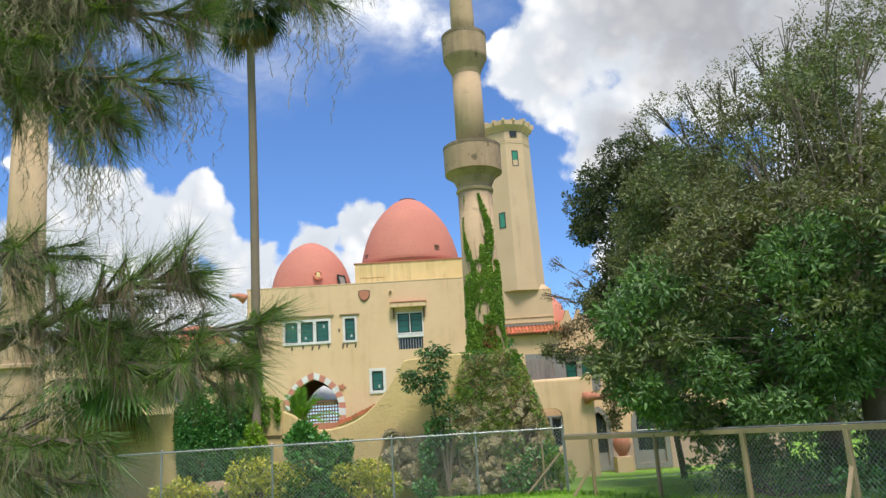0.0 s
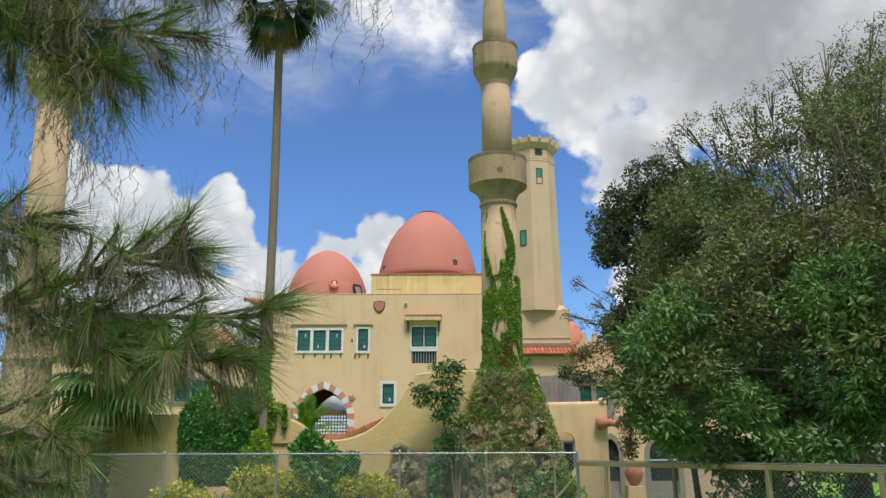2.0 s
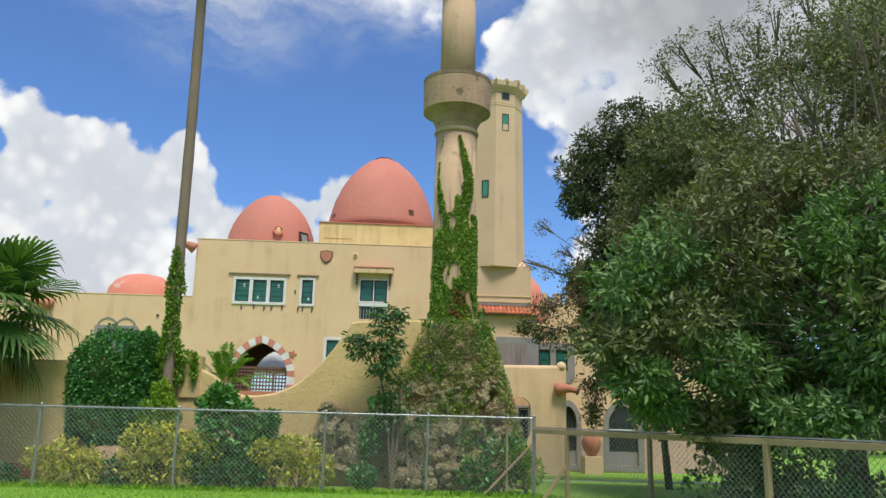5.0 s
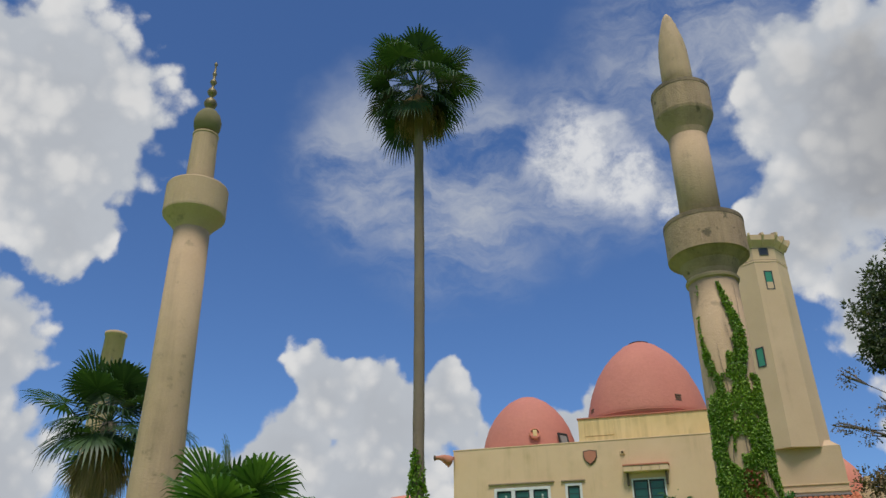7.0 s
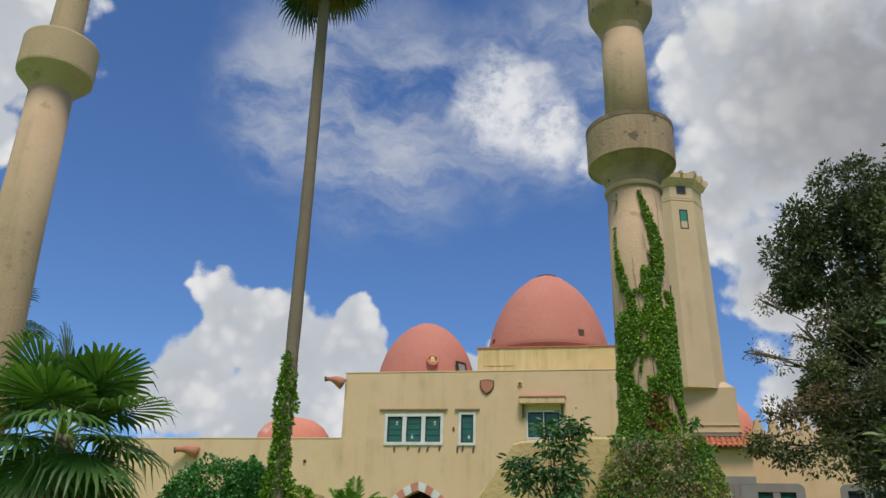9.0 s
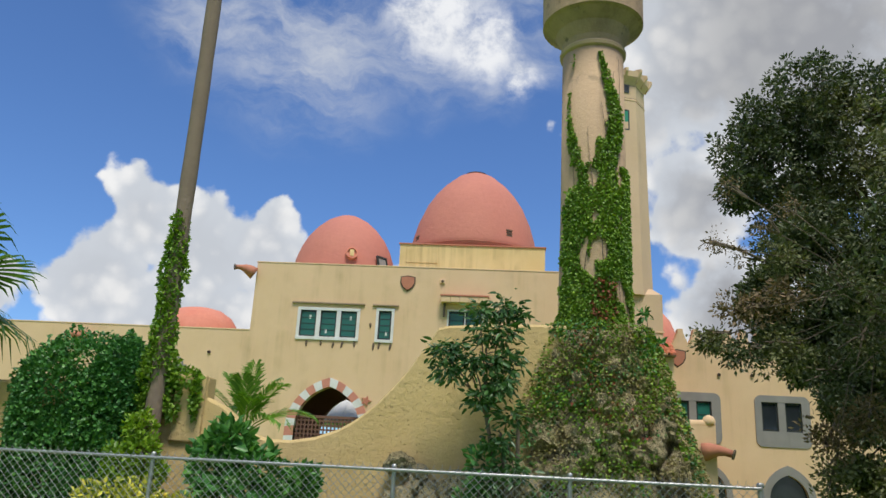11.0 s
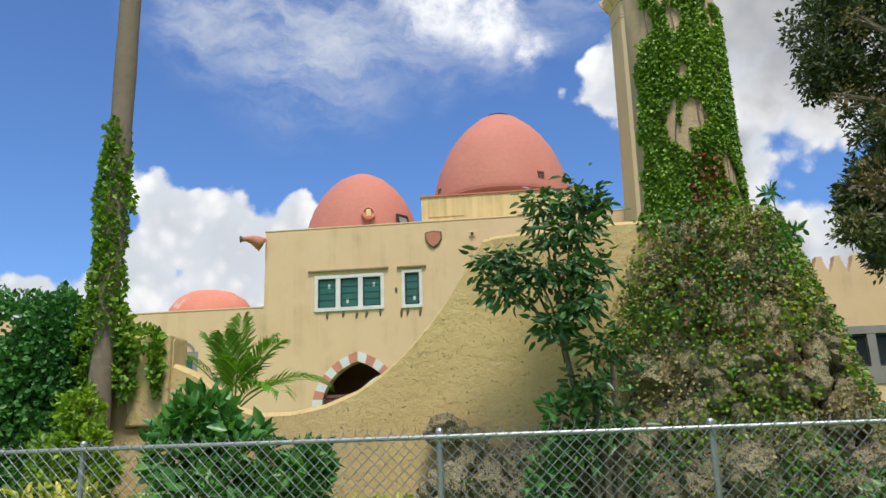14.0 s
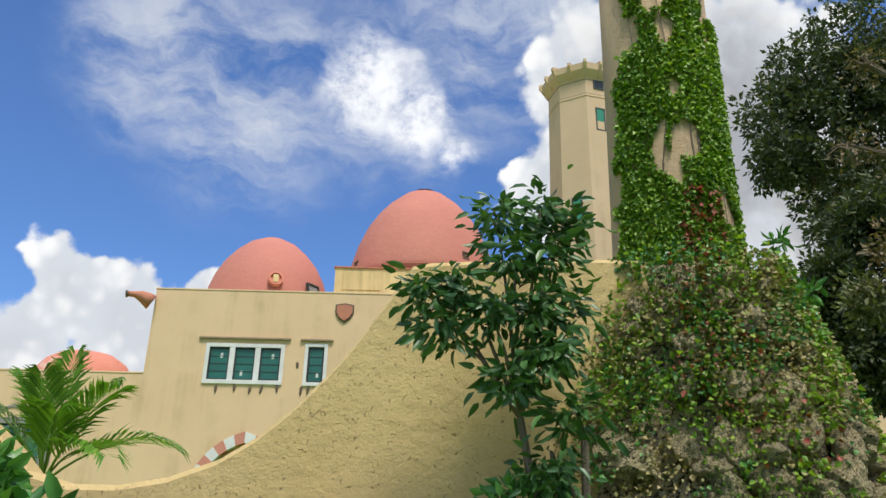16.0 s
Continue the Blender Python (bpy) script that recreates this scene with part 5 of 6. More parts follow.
def fan_palm(name, label, base, heart, trunk_r, n, petiole, radius, seed, green, dead=8, low=-35, trunk_mat=PALM_BARK, lean=(0, 0), boots=False):
    rng = random.Random(seed)
    p = thing(name, label, "palm tree", at=(0, 0, 0))
    base, heart = Vector(base), Vector(heart)
    N = 28
    pts = [base.lerp(heart, i / N) + Vector((lean[0] * math.sin(i / N * math.pi), lean[1] * math.sin(i / N * math.pi), 0)) for i in range(N + 1)]
    rr = [trunk_r * (1.25 - 0.25 * min(1, i / 4) - 0.12 * i / N + 0.03 * math.sin(i * 2.4)) for i in range(N + 1)]
    part("trunk", tube(pts, rr, 14), trunk_mat, p, smooth=True)
    for kind, count in (("frond", n), ("dead_frond", dead)):
        for i in range(count):
            az = 2 * math.pi * (i * 0.382 + rng.random() * 0.06)
            el = radians(rng.uniform(low, 82) if kind == "frond" else rng.uniform(-82, -48))
            if kind == "frond":
                el = radians(low + (85 - low) * ((i + 0.5) / count) ** 0.9)
            d = Vector((math.cos(az) * math.cos(el), math.sin(az) * math.cos(el), math.sin(el)))
            L = petiole * rng.uniform(0.58, 1.12) * (1 if kind == "frond" else 0.7)
            hub = heart + d * L - Vector((0, 0, 0.10 * L * math.cos(el)))
            stalk = tube([heart + d * 0.05, heart + d * L * 0.5 + Vector((0, 0, 0.03)), hub], [0.03, 0.022, 0.014], 5)
            upv = Vector((0, 0, 1)) if abs(el) < 1.2 else Vector((-math.cos(az), -math.sin(az), 0.2))
            V, T = fan_leaf(hub, d + Vector((0, 0, -0.15 if kind == "frond" else -0.8)), upv, radius * rng.uniform(0.85, 1.1) * (1 if kind == "frond" else 0.8), rng, droop=(0.30 if el > 0.3 else 0.6) if kind == "frond" else 1.0, spread=240 if kind == "frond" else 110)
            fr = part(kind, mesh_of(kind, np.array([v[:] for v in V]), np.array(T)), green if kind == "frond" else DEAD, p)
            part("petiole", stalk, LIME if green is FROND else DARK_FROND, fr)
    if boots:
        me = None
        for i in range(60):
            a, z = i * 2.4, base.z + (heart.z - base.z) * (0.1 + 0.88 * i / 60)
            ob = part("leaf_base", me or tube([(0, 0, 0), (0.10, 0, 0.18)], [0.05, 0.02], 5), BARK, p)
            me = ob.data
            ob.matrix_basis = pose(heart.x + trunk_r * math.cos(a), heart.y + trunk_r * math.sin(a), z, 0, 0, math.degrees(a))
    return p


fan_palm("tall_fan_palm", "very tall slender fan palm with a shaggy crown", (-6.10, 26.7, -0.15), (-6.26, 26.75, 17.1), 0.15, 30, 1.2, 0.98, 2, DARK_FROND, dead=18, low=-70, lean=(0.07, 0))
fan_palm("fan_palm", "broad green fan palm with a rough dark trunk", (-10.75, 26.2, -0.15), (-10.72, 26.2, 4.15), 0.24, 26, 1.35, 1.42, 7, FROND, dead=9, low=-48, trunk_mat=BARK, boots=True)
fan_palm("fan_palm", "dark fan palm with a heavy skirt of dead fronds", (-20.6, 33, -0.4), (-20.6, 33, 9.3), 0.3, 26, 1.7, 1.6, 9, DARK_FROND, dead=26, low=-40, trunk_mat=BARK)


def feather_palm():
    rng = random.Random(5)
    p = thing("feather_palm", "young feather palm with bright green arching fronds", "palm tree")
    base = Vector((-4.98, 28.2, 2.2))
    part("trunk", tube([(-4.98, 28.2, -0.2), (-4.98, 28.2, 0.8), base], [0.08, 0.07, 0.06], 8), PALM_BARK, p)
    for i, (az, el, L) in enumerate(((1.2, 86, 1.45), (-0.35, 66, 1.4), (3.4, 62, 1.35), (-1.2, 60, 1.15), (2.4, 52, 1.2), (0.1, 46, 1.4), (3.0, 38, 1.25), (-0.8, 40, 1.3), (-2.3, 48, 1.1), (2.8, 74, 1.4), (0.5, 72, 1.4), (-1.7, 75, 1.3))):
        el, L = radians(el), L * 1.12
        pts = []
        for k in range(13):
            t = k / 12
            r = L * t * math.cos(el) * (1 + 0.1 * t)
            z = L * t * math.sin(el) - (0.16 + 0.45 * math.cos(el)) * L * t * t
            pts.append(base + Vector((r * math.cos(az), r * math.sin(az) * 0.8, z)))
        V, T = [], []
        for k in range(3, 13):
            for sub in (0, 0.25, 0.5, 0.75):
                if k == 12 and sub:
                    continue
                q = pts[k].lerp(pts[min(k + 1, 12)], sub)
                d = (pts[k] - pts[k - 1]).normalized()
                s = d.cross(Vector((0, 0, 1)))
                s = s.normalized() if s.length > 0.15 else Vector((math.sin(az), -math.cos(az), 0))
                n = s.cross(d).normalized()
                ll = 0.5 * math.sin(math.pi * min(1, (k + sub) / 13 * 0.75 + 0.18)) + 0.03
                for sg in (1, -1):
                    w = (d * 0.9 + s * sg * 0.75 + n * 0.18 + Vector(rng.uniform(-0.08, 0.08) for _ in range(3))).normalized()
                    m = q + w * ll * 0.55
                    e = q + w * ll - Vector((0, 0, rng.uniform(0.06, 0.17)))
                    h = w.cross(n).normalized() * 0.016
                    b = len(V)
                    V += [q, m + h, e, m - h]
                    T += [(b, b + 1, b + 3), (b + 1, b + 2, b + 3)]
        fr = part("frond", mesh_of("frond", np.array([v[:] for v in V]), np.array(T)), FEATHER, p)
        part("midrib", tube(pts, [0.014 * (1 - 0.8 * k / 12) for k in range(13)], 4), LIME, fr)


FEATHER = surface("feather_frond", (0.115, 0.27, 0.028), (0.17, 0.34, 0.04), 1.5, 0.4, 0, island=0.3, translucent=0.3)
feather_palm()


# ---- shrubs, hedge, potted-looking plants ----
def shrub(name, label, clumps, per, mat_, size, seed, width=0.45, stems=True, shell=0.5, group=""):
    rng = np.random.default_rng(seed)
    s = thing(name, label, "shrub" if "hedge" not in name else "hedge", group)
    cx, cy = sum(c[0] for c in clumps) / len(clumps), sum(c[1] for c in clumps) / len(clumps)
    for c in clumps:
        P, W = clump_points(rng, [c], per, shell)
        ok = P[:, 2] > -0.1
        part("foliage", leaves("foliage", P[ok], W[ok], rng.uniform(size * 0.7, size * 1.3, ok.sum()), rng, width, oval=size > 0.12), mat_, s)
        if stems:
            x, y, z = c[:3]
            part("stem", tube([(cx, cy, -0.15), (0.5 * (x + cx), 0.5 * (y + cy), 0.5 * z), (x, y, z)], [0.03, 0.02, 0.01], 5), BARK, s)
    return s


shrub("ivy_hedge", "dense dark green ivy-covered hedge against the wall", [(-7.5, 26.8, 2.85, 1.05, 0.45, 0.9), (-8.0, 26.8, 2.4, 0.65, 0.42, 1.0), (-7.0, 26.8, 2.2, 0.6, 0.42, 1.2), (-7.6, 26.75, 1.6, 0.7, 0.4, 0.9), (-7.1, 26.75, 1.0, 0.55, 0.4, 0.9), (-8.35, 26.85, 1.7, 0.2, 0.25, 0.9), (-6.75, 26.8, 3.0, 0.5, 0.4, 0.7), (-6.8, 26.8, 1.4, 0.5, 0.35, 0.8)], 4300, HEDGE, 0.08, 31, 0.8, stems=False, shell=0.76)
shrub("trunk_ivy", "bright ivy wrapped round the tall palm's trunk", [(-6.12 - (0.17 if i < 8 else 0.0), 26.72 + (0.1 if i < 7 else 0.0), 0.3 + 0.38 * i, (0.21 if i > 6 else 0.17) + 0.06 * math.sin(i * 1.7) - 0.003 * i, 0.22, 0.42) for i in range(15)], 560, IVY, 0.075, 32, 0.8, stems=False, shell=0.75)
shrub("wall_ivy", "ivy hanging over the wall pier", [(-5.7, 26.85, 3.05, 0.3, 0.2, 0.16), (-5.85, 26.8, 2.7, 0.14, 0.1, 0.35), (-6.1, 26.85, 3.2, 0.3, 0.2, 0.3), (-5.45, 26.82, 2.75, 0.05, 0.06, 0.35)], 260, IVY, 0.085, 33, 0.8, stems=False)
shrub("lime_bush", "fresh lime green bush by the palm", [(-6.1, 26.3, 2.15, 0.25, 0.25, 0.3), (-5.95, 26.2, 1.8, 0.28, 0.25, 0.3), (-6.3, 26.2, 1.6, 0.26, 0.25, 0.35), (-5.95, 26.2, 1.2, 0.4, 0.3, 0.45), (-5.7, 26.25, 1.5, 0.15, 0.15, 0.15)], 380, LIME, 0.10, 34, 0.6)
shrub("glossy_shrub", "dark glossy broad-leaved shrub", [(-4.55, 26.1, 2.0, 0.32, 0.3, 0.3), (-4.75, 26.05, 1.65, 0.35, 0.35, 0.35), (-4.1, 26.0, 1.6, 0.45, 0.35, 0.35), (-4.3, 25.9, 1.2, 0.7, 0.45, 0.5), (-3.6, 25.95, 1.1, 0.45, 0.4, 0.4), (-4.6, 25.9, 0.5, 0.6, 0.45, 0.5), (-3.5, 25.9, 0.5, 0.5, 0.4, 0.5), (-3.3, 25.95, 1.45, 0.2, 0.2, 0.2)], 330, BROAD, 0.19, 35, 0.5)
for k, cl in enumerate(([(-8.1, 25.75, 0.55, 0.4, 0.3, 0.4), (-7.6, 25.7, 0.35, 0.45, 0.3, 0.4), (-7.9, 25.6, 0.1, 0.7, 0.3, 0.35)], [(-6.3, 25.7, 0.85, 0.5, 0.35, 0.5), (-5.7, 25.6, 0.95, 0.5, 0.35, 0.45), (-5.2, 25.6, 0.6, 0.5, 0.35, 0.5), (-5.9, 25.6, 0.35, 0.8, 0.35, 0.4)], [(-2.9, 25.6, 0.55, 0.45, 0.3, 0.45), (-2.4, 25.65, 0.75, 0.45, 0.3, 0.4), (-2.0, 25.6, 0.4, 0.4, 0.3, 0.4)])):
    shrub("croton_shrub", "variegated yellow-green croton shrub behind the fence", cl, 420, CROTON, 0.13, 40 + k, 0.4, group="croton shrubs")
for k, cl in enumerate(([(-9.6, 26.0, 0.0, 0.4, 0.3, 0.3)], [(-7.1, 26.1, 0.2, 0.4, 0.3, 0.35)], [(-4.7, 25.65, 0.35, 0.5, 0.3, 0.45), (-3.8, 25.65, 0.3, 0.5, 0.3, 0.4)], [(1.9, 25.8, 0.35, 0.5, 0.3, 0.45), (2.5, 25.9, 0.6, 0.5, 0.35, 0.65), (2.9, 25.9, 0.8, 0.3, 0.3, 0.5)], [(-0.8, 26.2, 1.1, 0.25, 0.25, 0.5), (-0.6, 26.2, 1.8, 0.25, 0.25, 0.4), (-0.9, 25.9, 0.2, 0.35, 0.3, 0.3)], [(6.9, 21.2, 0.5, 0.7, 0.5, 0.6), (7.6, 19.9, 0.4, 0.6, 0.5, 0.5), (6.3, 22.0, 0.4, 0.6, 0.5, 0.5), (8.3, 18.5, 0.3, 0.6, 0.5, 0.4)])):
    shrub("low_shrub", "low dark green shrub along the fence", cl, 460 if k < 3 else 300, HEDGE if k != 3 else BROAD, 0.12, 50 + k, 0.55, group="low shrubs")


for k, cl in enumerate(([(6.75, 21.3, 0.45, 0.45, 0.4, 0.6), (7.3, 21.4, 0.9, 0.5, 0.4, 0.5), (7.7, 21.3, 0.35, 0.6, 0.4, 0.5)], [(8.4, 21.2, 0.75, 0.6, 0.4, 0.7), (8.9, 20.6, 0.3, 0.6, 0.5, 0.5), (8.1, 20.4, 0.2, 0.6, 0.4, 0.4)], [(9.6, 20.2, 0.4, 0.7, 0.5, 0.6), (10.2, 19.4, 0.4, 0.7, 0.5, 0.5), (11.0, 21.5, 0.9, 0.9, 0.5, 1.0), (12.2, 21.6, 0.9, 0.9, 0.5, 1.0)])):
    shrub("undergrowth_bush", "dark leafy bush in the shade behind the timber fence", cl, 620, LAUREL, 0.13, 80 + k, 0.45, group="shade bushes")
for k, cl in enumerate(([(-5.0, 25.75, 0.95, 0.4, 0.3, 0.3), (-4.6, 25.7, 0.75, 0.35, 0.3, 0.3)], [(-3.3, 25.55, 0.75, 0.35, 0.25, 0.3), (-2.7, 25.5, 0.9, 0.35, 0.25, 0.25)], [(-8.6, 25.7, 0.5, 0.4, 0.3, 0.3), (-8.2, 25.6, 0.25, 0.5, 0.3, 0.3)])):
    shrub("croton_shrub", "variegated yellow-green croton shrub behind the fence", cl, 330, CROTON, 0.12, 90 + k, 0.4, group="croton shrubs")
BOULDER = surface("brown_boulder", (0.30, 0.20, 0.12), (0.42, 0.30, 0.18), 1.6, 0.95, 0.8, 9, step=0.05, patch=(1.6, 0.6, (0.14, 0.09, 0.06)))
for bx, bz, sx, sz, tilt in ((-7.35, 0.30, 0.72, 0.50, 0), (-6.75, 0.22, 0.22, 0.52, 24)):
    bo = thing("boulder", "worn brown boulder at the foot of the hedge", "boulder", group="garden boulders")
    bm = bmesh.new()
    bmesh.ops.create_icosphere(bm, subdivisions=3, radius=1)
    for v in bm.verts:
        v.co *= 1 + 0.22 * noise.noise(v.co * 1.3 + Vector((bx, 0, 0))) + 0.08 * noise.noise(v.co * 4)
    part("stone", bm, BOULDER, bo).matrix_basis = pose(bx, 26.3, bz, 0, tilt, 0) @ Matrix.Diagonal((sx, 0.3, sz, 1))


LOQUAT = surface("loquat_leaf", (0.045, 0.125, 0.037), (0.078, 0.18, 0.05), 1.0, 0.38, 0, island=0.4, translucent=0.22)


def rubber_plant():
    rng = np.random.default_rng(8)
    s = thing("loquat_tree", "small tree with long drooping glossy leaves", "tree")
    heads = [(-0.72, 26.1, 4.22), (-0.35, 26.15, 4.32), (-0.15, 26.2, 4.25), (-0.3, 26.05, 3.9), (-0.6, 26.0, 3.85), (-1.3, 26.05, 3.55), (-1.05, 26.0, 3.62), (-1.15, 26.0, 3.25), (-0.8, 25.95, 3.4), (-0.45, 26.0, 3.45), (-0.2, 26.1, 3.5), (-0.4, 25.95, 3.0), (-0.3, 26.1, 3.15), (-0.2, 26.0, 2.6), (-0.65, 26.0, 2.85), (-0.35, 26.05, 2.2), (-0.1, 26.1, 1.8), (-0.5, 26.1, 1.6)]
    knees = [Vector((-0.3, 26.2, 2.3)), Vector((-0.05, 26.25, 2.5)), Vector((-0.55, 26.15, 2.6))]
    foot = Vector((-0.2, 26.25, -0.15))
    for k in knees:
        part("stem", tube([foot, foot.lerp(k, 0.6) + Vector((0.05, 0, 0)), k], [0.05, 0.04, 0.03], 7), BARK, s)
    for h in heads:
        h = Vector(h)
        k = min(knees, key=lambda q: (q - h).length)
        part("twig", tube([k, k.lerp(h, 0.5) + Vector((0, 0, 0.1)), h], [0.022, 0.014, 0.007], 5), BARK, s)
        P, W = [], []
        for j in range(112):
            a, e = rng.uniform(0, 6.283), rng.uniform(-0.9, 0.8)
            d = np.array((math.cos(a) * math.cos(e), math.sin(a) * math.cos(e), math.sin(e) - 0.1))
            P.append(np.array(h) + d * rng.uniform(0.0, 0.2) + rng.normal(size=3) * 0.07)
            W.append(d + np.array((0, 0, -0.3)))
        part("foliage", leaves("foliage", np.array(P), np.array(W), rng.uniform(0.10, 0.18, len(P)), rng, 0.36, oval=True), LOQUAT, s)
    s2 = thing("sapling", "thin sapling growing out of the rocks", "sapling")
    part("stem", tube([(2.1, 27.2, 3.2), (2.2, 27.15, 3.8), (2.12, 27.1, 4.5)], [0.018, 0.012, 0.006], 5), BARK, s2)
    P, W = clump_points(rng, [(2.12, 27.1, 4.5, 0.14, 0.14, 0.1), (2.3, 27.1, 4.0, 0.12, 0.1, 0.08), (2.1, 27.15, 3.5, 0.15, 0.12, 0.15)], 26, 0.1)
    part("foliage", leaves("foliage", P, W, 0.15, rng, 0.35, oval=True), BROAD, s2)


rubber_plant()
shrub("pale_shrub", "pale green shrub with light leaves by the fence corner", [(2.95, 25.75, 0.75, 0.28, 0.25, 0.3), (3.25, 25.7, 0.45, 0.3, 0.25, 0.35)], 240, LIME, 0.11, 71, 0.55)
rs = random.Random(6)
for bx, by, bz in ((-3.15, 26.6, 0.45), (-2.75, 26.62, 0.55), (-2.45, 26.6, 0.4), (-1.75, 26.6, 1.2), (-3.5, 26.6, 0.3), (0.15, 26.55, 1.25)):
    br = thing("bromeliad", "spiky bromeliad rosette at the wall's foot", "plant", group="bromeliads")
    part("core", lathe([(0.05, -0.75), (0.05, 0.0), (0.02, 0.08)], 8), BARK, br)
    for i in range(14):
        a, e = i * 2.4, radians(rs.uniform(25, 80))
        d = Vector((math.cos(a) * math.cos(e), math.sin(a) * math.cos(e), math.sin(e)))
        sdv = d.cross(Vector((0, 0, 1))).normalized() * 0.018
        lf = bmesh.new()
        q = [lf.verts.new(v) for v in (d * 0.02 - sdv, d * 0.02 + sdv, d * 0.2 + sdv * 0.8 - Vector((0, 0, 0.01)), d * 0.2 - sdv * 0.8 - Vector((0, 0, 0.01)), d * 0.36 - Vector((0, 0, 0.06)))]
        lf.faces.new(q[:4])
        lf.faces.new((q[3], q[2], q[4]))
        part("leaf", lf, SHRUB if i % 3 == 0 else FROND, br)
    br.location = (bx, by, bz)


# ---- trees ----
def limb_tree(name, label, foot, fork, trunk_r, clumps, per, mats, size, seed, width=0.5, shell=0.35, sparse=(), sort=None, oval=False):
    """A trunk, limbs that reach into every clump, and crowns of single leaves."""
    rng = np.random.default_rng(seed)
    t = thing(name, label, "tree")
    foot, fork = Vector(foot), Vector(fork)
    part("trunk", tube([foot, foot.lerp(fork, 0.4) + Vector((0.1, 0, 0)), fork], [trunk_r * 1.3, trunk_r, trunk_r * 0.85], 14), BARK, t, smooth=True)
    for c in list(clumps) + list(sparse):
        bm = bmesh.new()
        e = Vector(c[:3])
        k = fork.lerp(e, 0.5) + Vector((rng.normal() * 0.3, rng.normal() * 0.3, 0.4))
        tube([fork, k, e], [trunk_r * 0.16, trunk_r * 0.08, 0.015], 6, bm)
        for q in range(4):
            d = Vector(rng.normal(size=3)).normalized()
            tip = e + Vector((d.x * c[3], d.y * c[4], d.z * c[5])) * 0.95
            tube([e.lerp(k, 0.25), e.lerp(tip, 0.5) + Vector((0, 0, 0.08)), tip], [0.03, 0.016, 0.006], 4, bm)
        part("limb", bm, BARK, t)
    for i, m in enumerate(mats):
        sub = [c for k, c in enumerate(clumps) if (sort(c, k) if sort else k % len(mats)) == i]
        P, W = spray_points(rng, sub, per, shell)
        part("crown", leaves("crown", P, W, rng.uniform(size * 0.65, size * 1.35, len(P)), rng, width, oval=oval), m, t)
    if sparse:
        P, W = spray_points(rng, sparse, per // 5, 0.1)
        part("crown", leaves("crown", P, W, rng.uniform(size * 0.5, size, len(P)), rng, width), mats[-1], t, "thin twiggy upper shoots")
    return t


def oak():
    rng = random.Random(14)
    cl = [(6.9, 36, 11.6, 1.0, 1.0, 0.9), (7.6, 36, 12.6, 1.0, 1.1, 0.9), (6.8, 36, 10.4, 0.8, 0.9, 0.7), (8.2, 36.2, 11.2, 1.2, 1.3, 1.2), (9.0, 36, 13.8, 1.2, 1.3, 1.0), (8.3, 36, 9.6, 1.1, 1.2, 1.0), (9.8, 35.5, 15.4, 1.1, 1.2, 0.9),
          (7.1, 35.5, 7.2, 0.7, 0.8, 0.6), (7.8, 35.6, 8.3, 0.8, 0.9, 0.7), (8.4, 35.4, 5.6, 0.6, 0.7, 0.9), (9.2, 35.3, 4.9, 0.6, 0.7, 1.0), (9.3, 35.5, 7.2, 1.2, 1.2, 1.2), (10.2, 35.2, 4.6, 0.7, 0.7, 1.0), (11.2, 35.2, 5.2, 0.9, 0.8, 1.1), (12.0, 35.0, 3.9, 0.9, 0.8, 1.0), (13.0, 35.2, 5.0, 1.0, 0.9, 1.2), (11.0, 35.2, 7.2, 1.1, 1.0, 1.0), (14.3, 35.2, 3.8, 1.0, 0.9, 1.2), (10.8, 36, 16.4, 1.1, 1.2, 0.8), (11.8, 36, 17.3, 0.9, 1.0, 0.6), (13.0, 36, 18.0, 1.1, 1.1, 0.6), (12.2, 36, 16.2, 1.4, 1.4, 1.0), (14.2, 36, 18.4, 1.2, 1.2, 0.6), (15.5, 36, 18.3, 1.3, 1.2, 0.7), (14.0, 36, 16.8, 1.6, 1.4, 1.0)]
    for k in range(30):
        x = rng.uniform(9.6, 19)
        z = rng.uniform(5.5, 13.4 - 0.06 * (x - 13) ** 2)
        cl.append((x, rng.uniform(33.8, 38.5), z, rng.uniform(1.2, 1.9), rng.uniform(1.2, 1.8), rng.uniform(0.9, 1.5)))
    cl = [c for c in cl if c[2] + c[5] < 15.0] + [(9.6, 36, 12.7, 1.2, 1.2, 1.0), (10.4, 36, 13.6, 1.2, 1.2, 0.9), (10.2, 36, 11.4, 1.3, 1.3, 1.1), (8.9, 36, 12.2, 1.1, 1.1, 0.9)]
    cl += [(6.85, 35.5, 6.73, 0.6, 0.6, 0.57), (7.3, 35.5, 5.74, 0.6, 0.6, 0.57), (7.98, 35.5, 6.24, 0.8, 0.8, 0.76), (7.89, 35.5, 5.02, 0.5, 0.5, 0.47), (8.09, 35.0, 8.47, 0.7, 0.7, 0.66), (8.7, 35.0, 6.84, 0.8, 0.8, 0.76), (9.48, 35.0, 7.78, 0.9, 0.9, 0.85), (9.44, 35.0, 5.43, 0.8, 0.8, 0.76), (8.86, 35.0, 5.12, 0.6, 0.6, 0.57), (9.43, 35.0, 3.49, 0.7, 0.7, 0.66), (8.65, 35.0, 4.0, 0.5, 0.5, 0.47), (9.37, 35.0, 1.89, 0.7, 0.7, 0.66), (8.03, 35.0, 5.08, 0.35, 0.35, 0.33), (8.94, 35.0, 2.39, 0.4, 0.4, 0.38)]
    limb_tree("oak_tree", "large dark spreading oak beyond the fence", (13.5, 37, -0.8), (13.0, 36.8, 4.5), 0.5, cl, 2300, [OAK, OAK, OLIVE], 0.15, 15, 0.5, sort=lambda c, k: 2 if c[0] > 9.0 and k % 3 else k % 2)
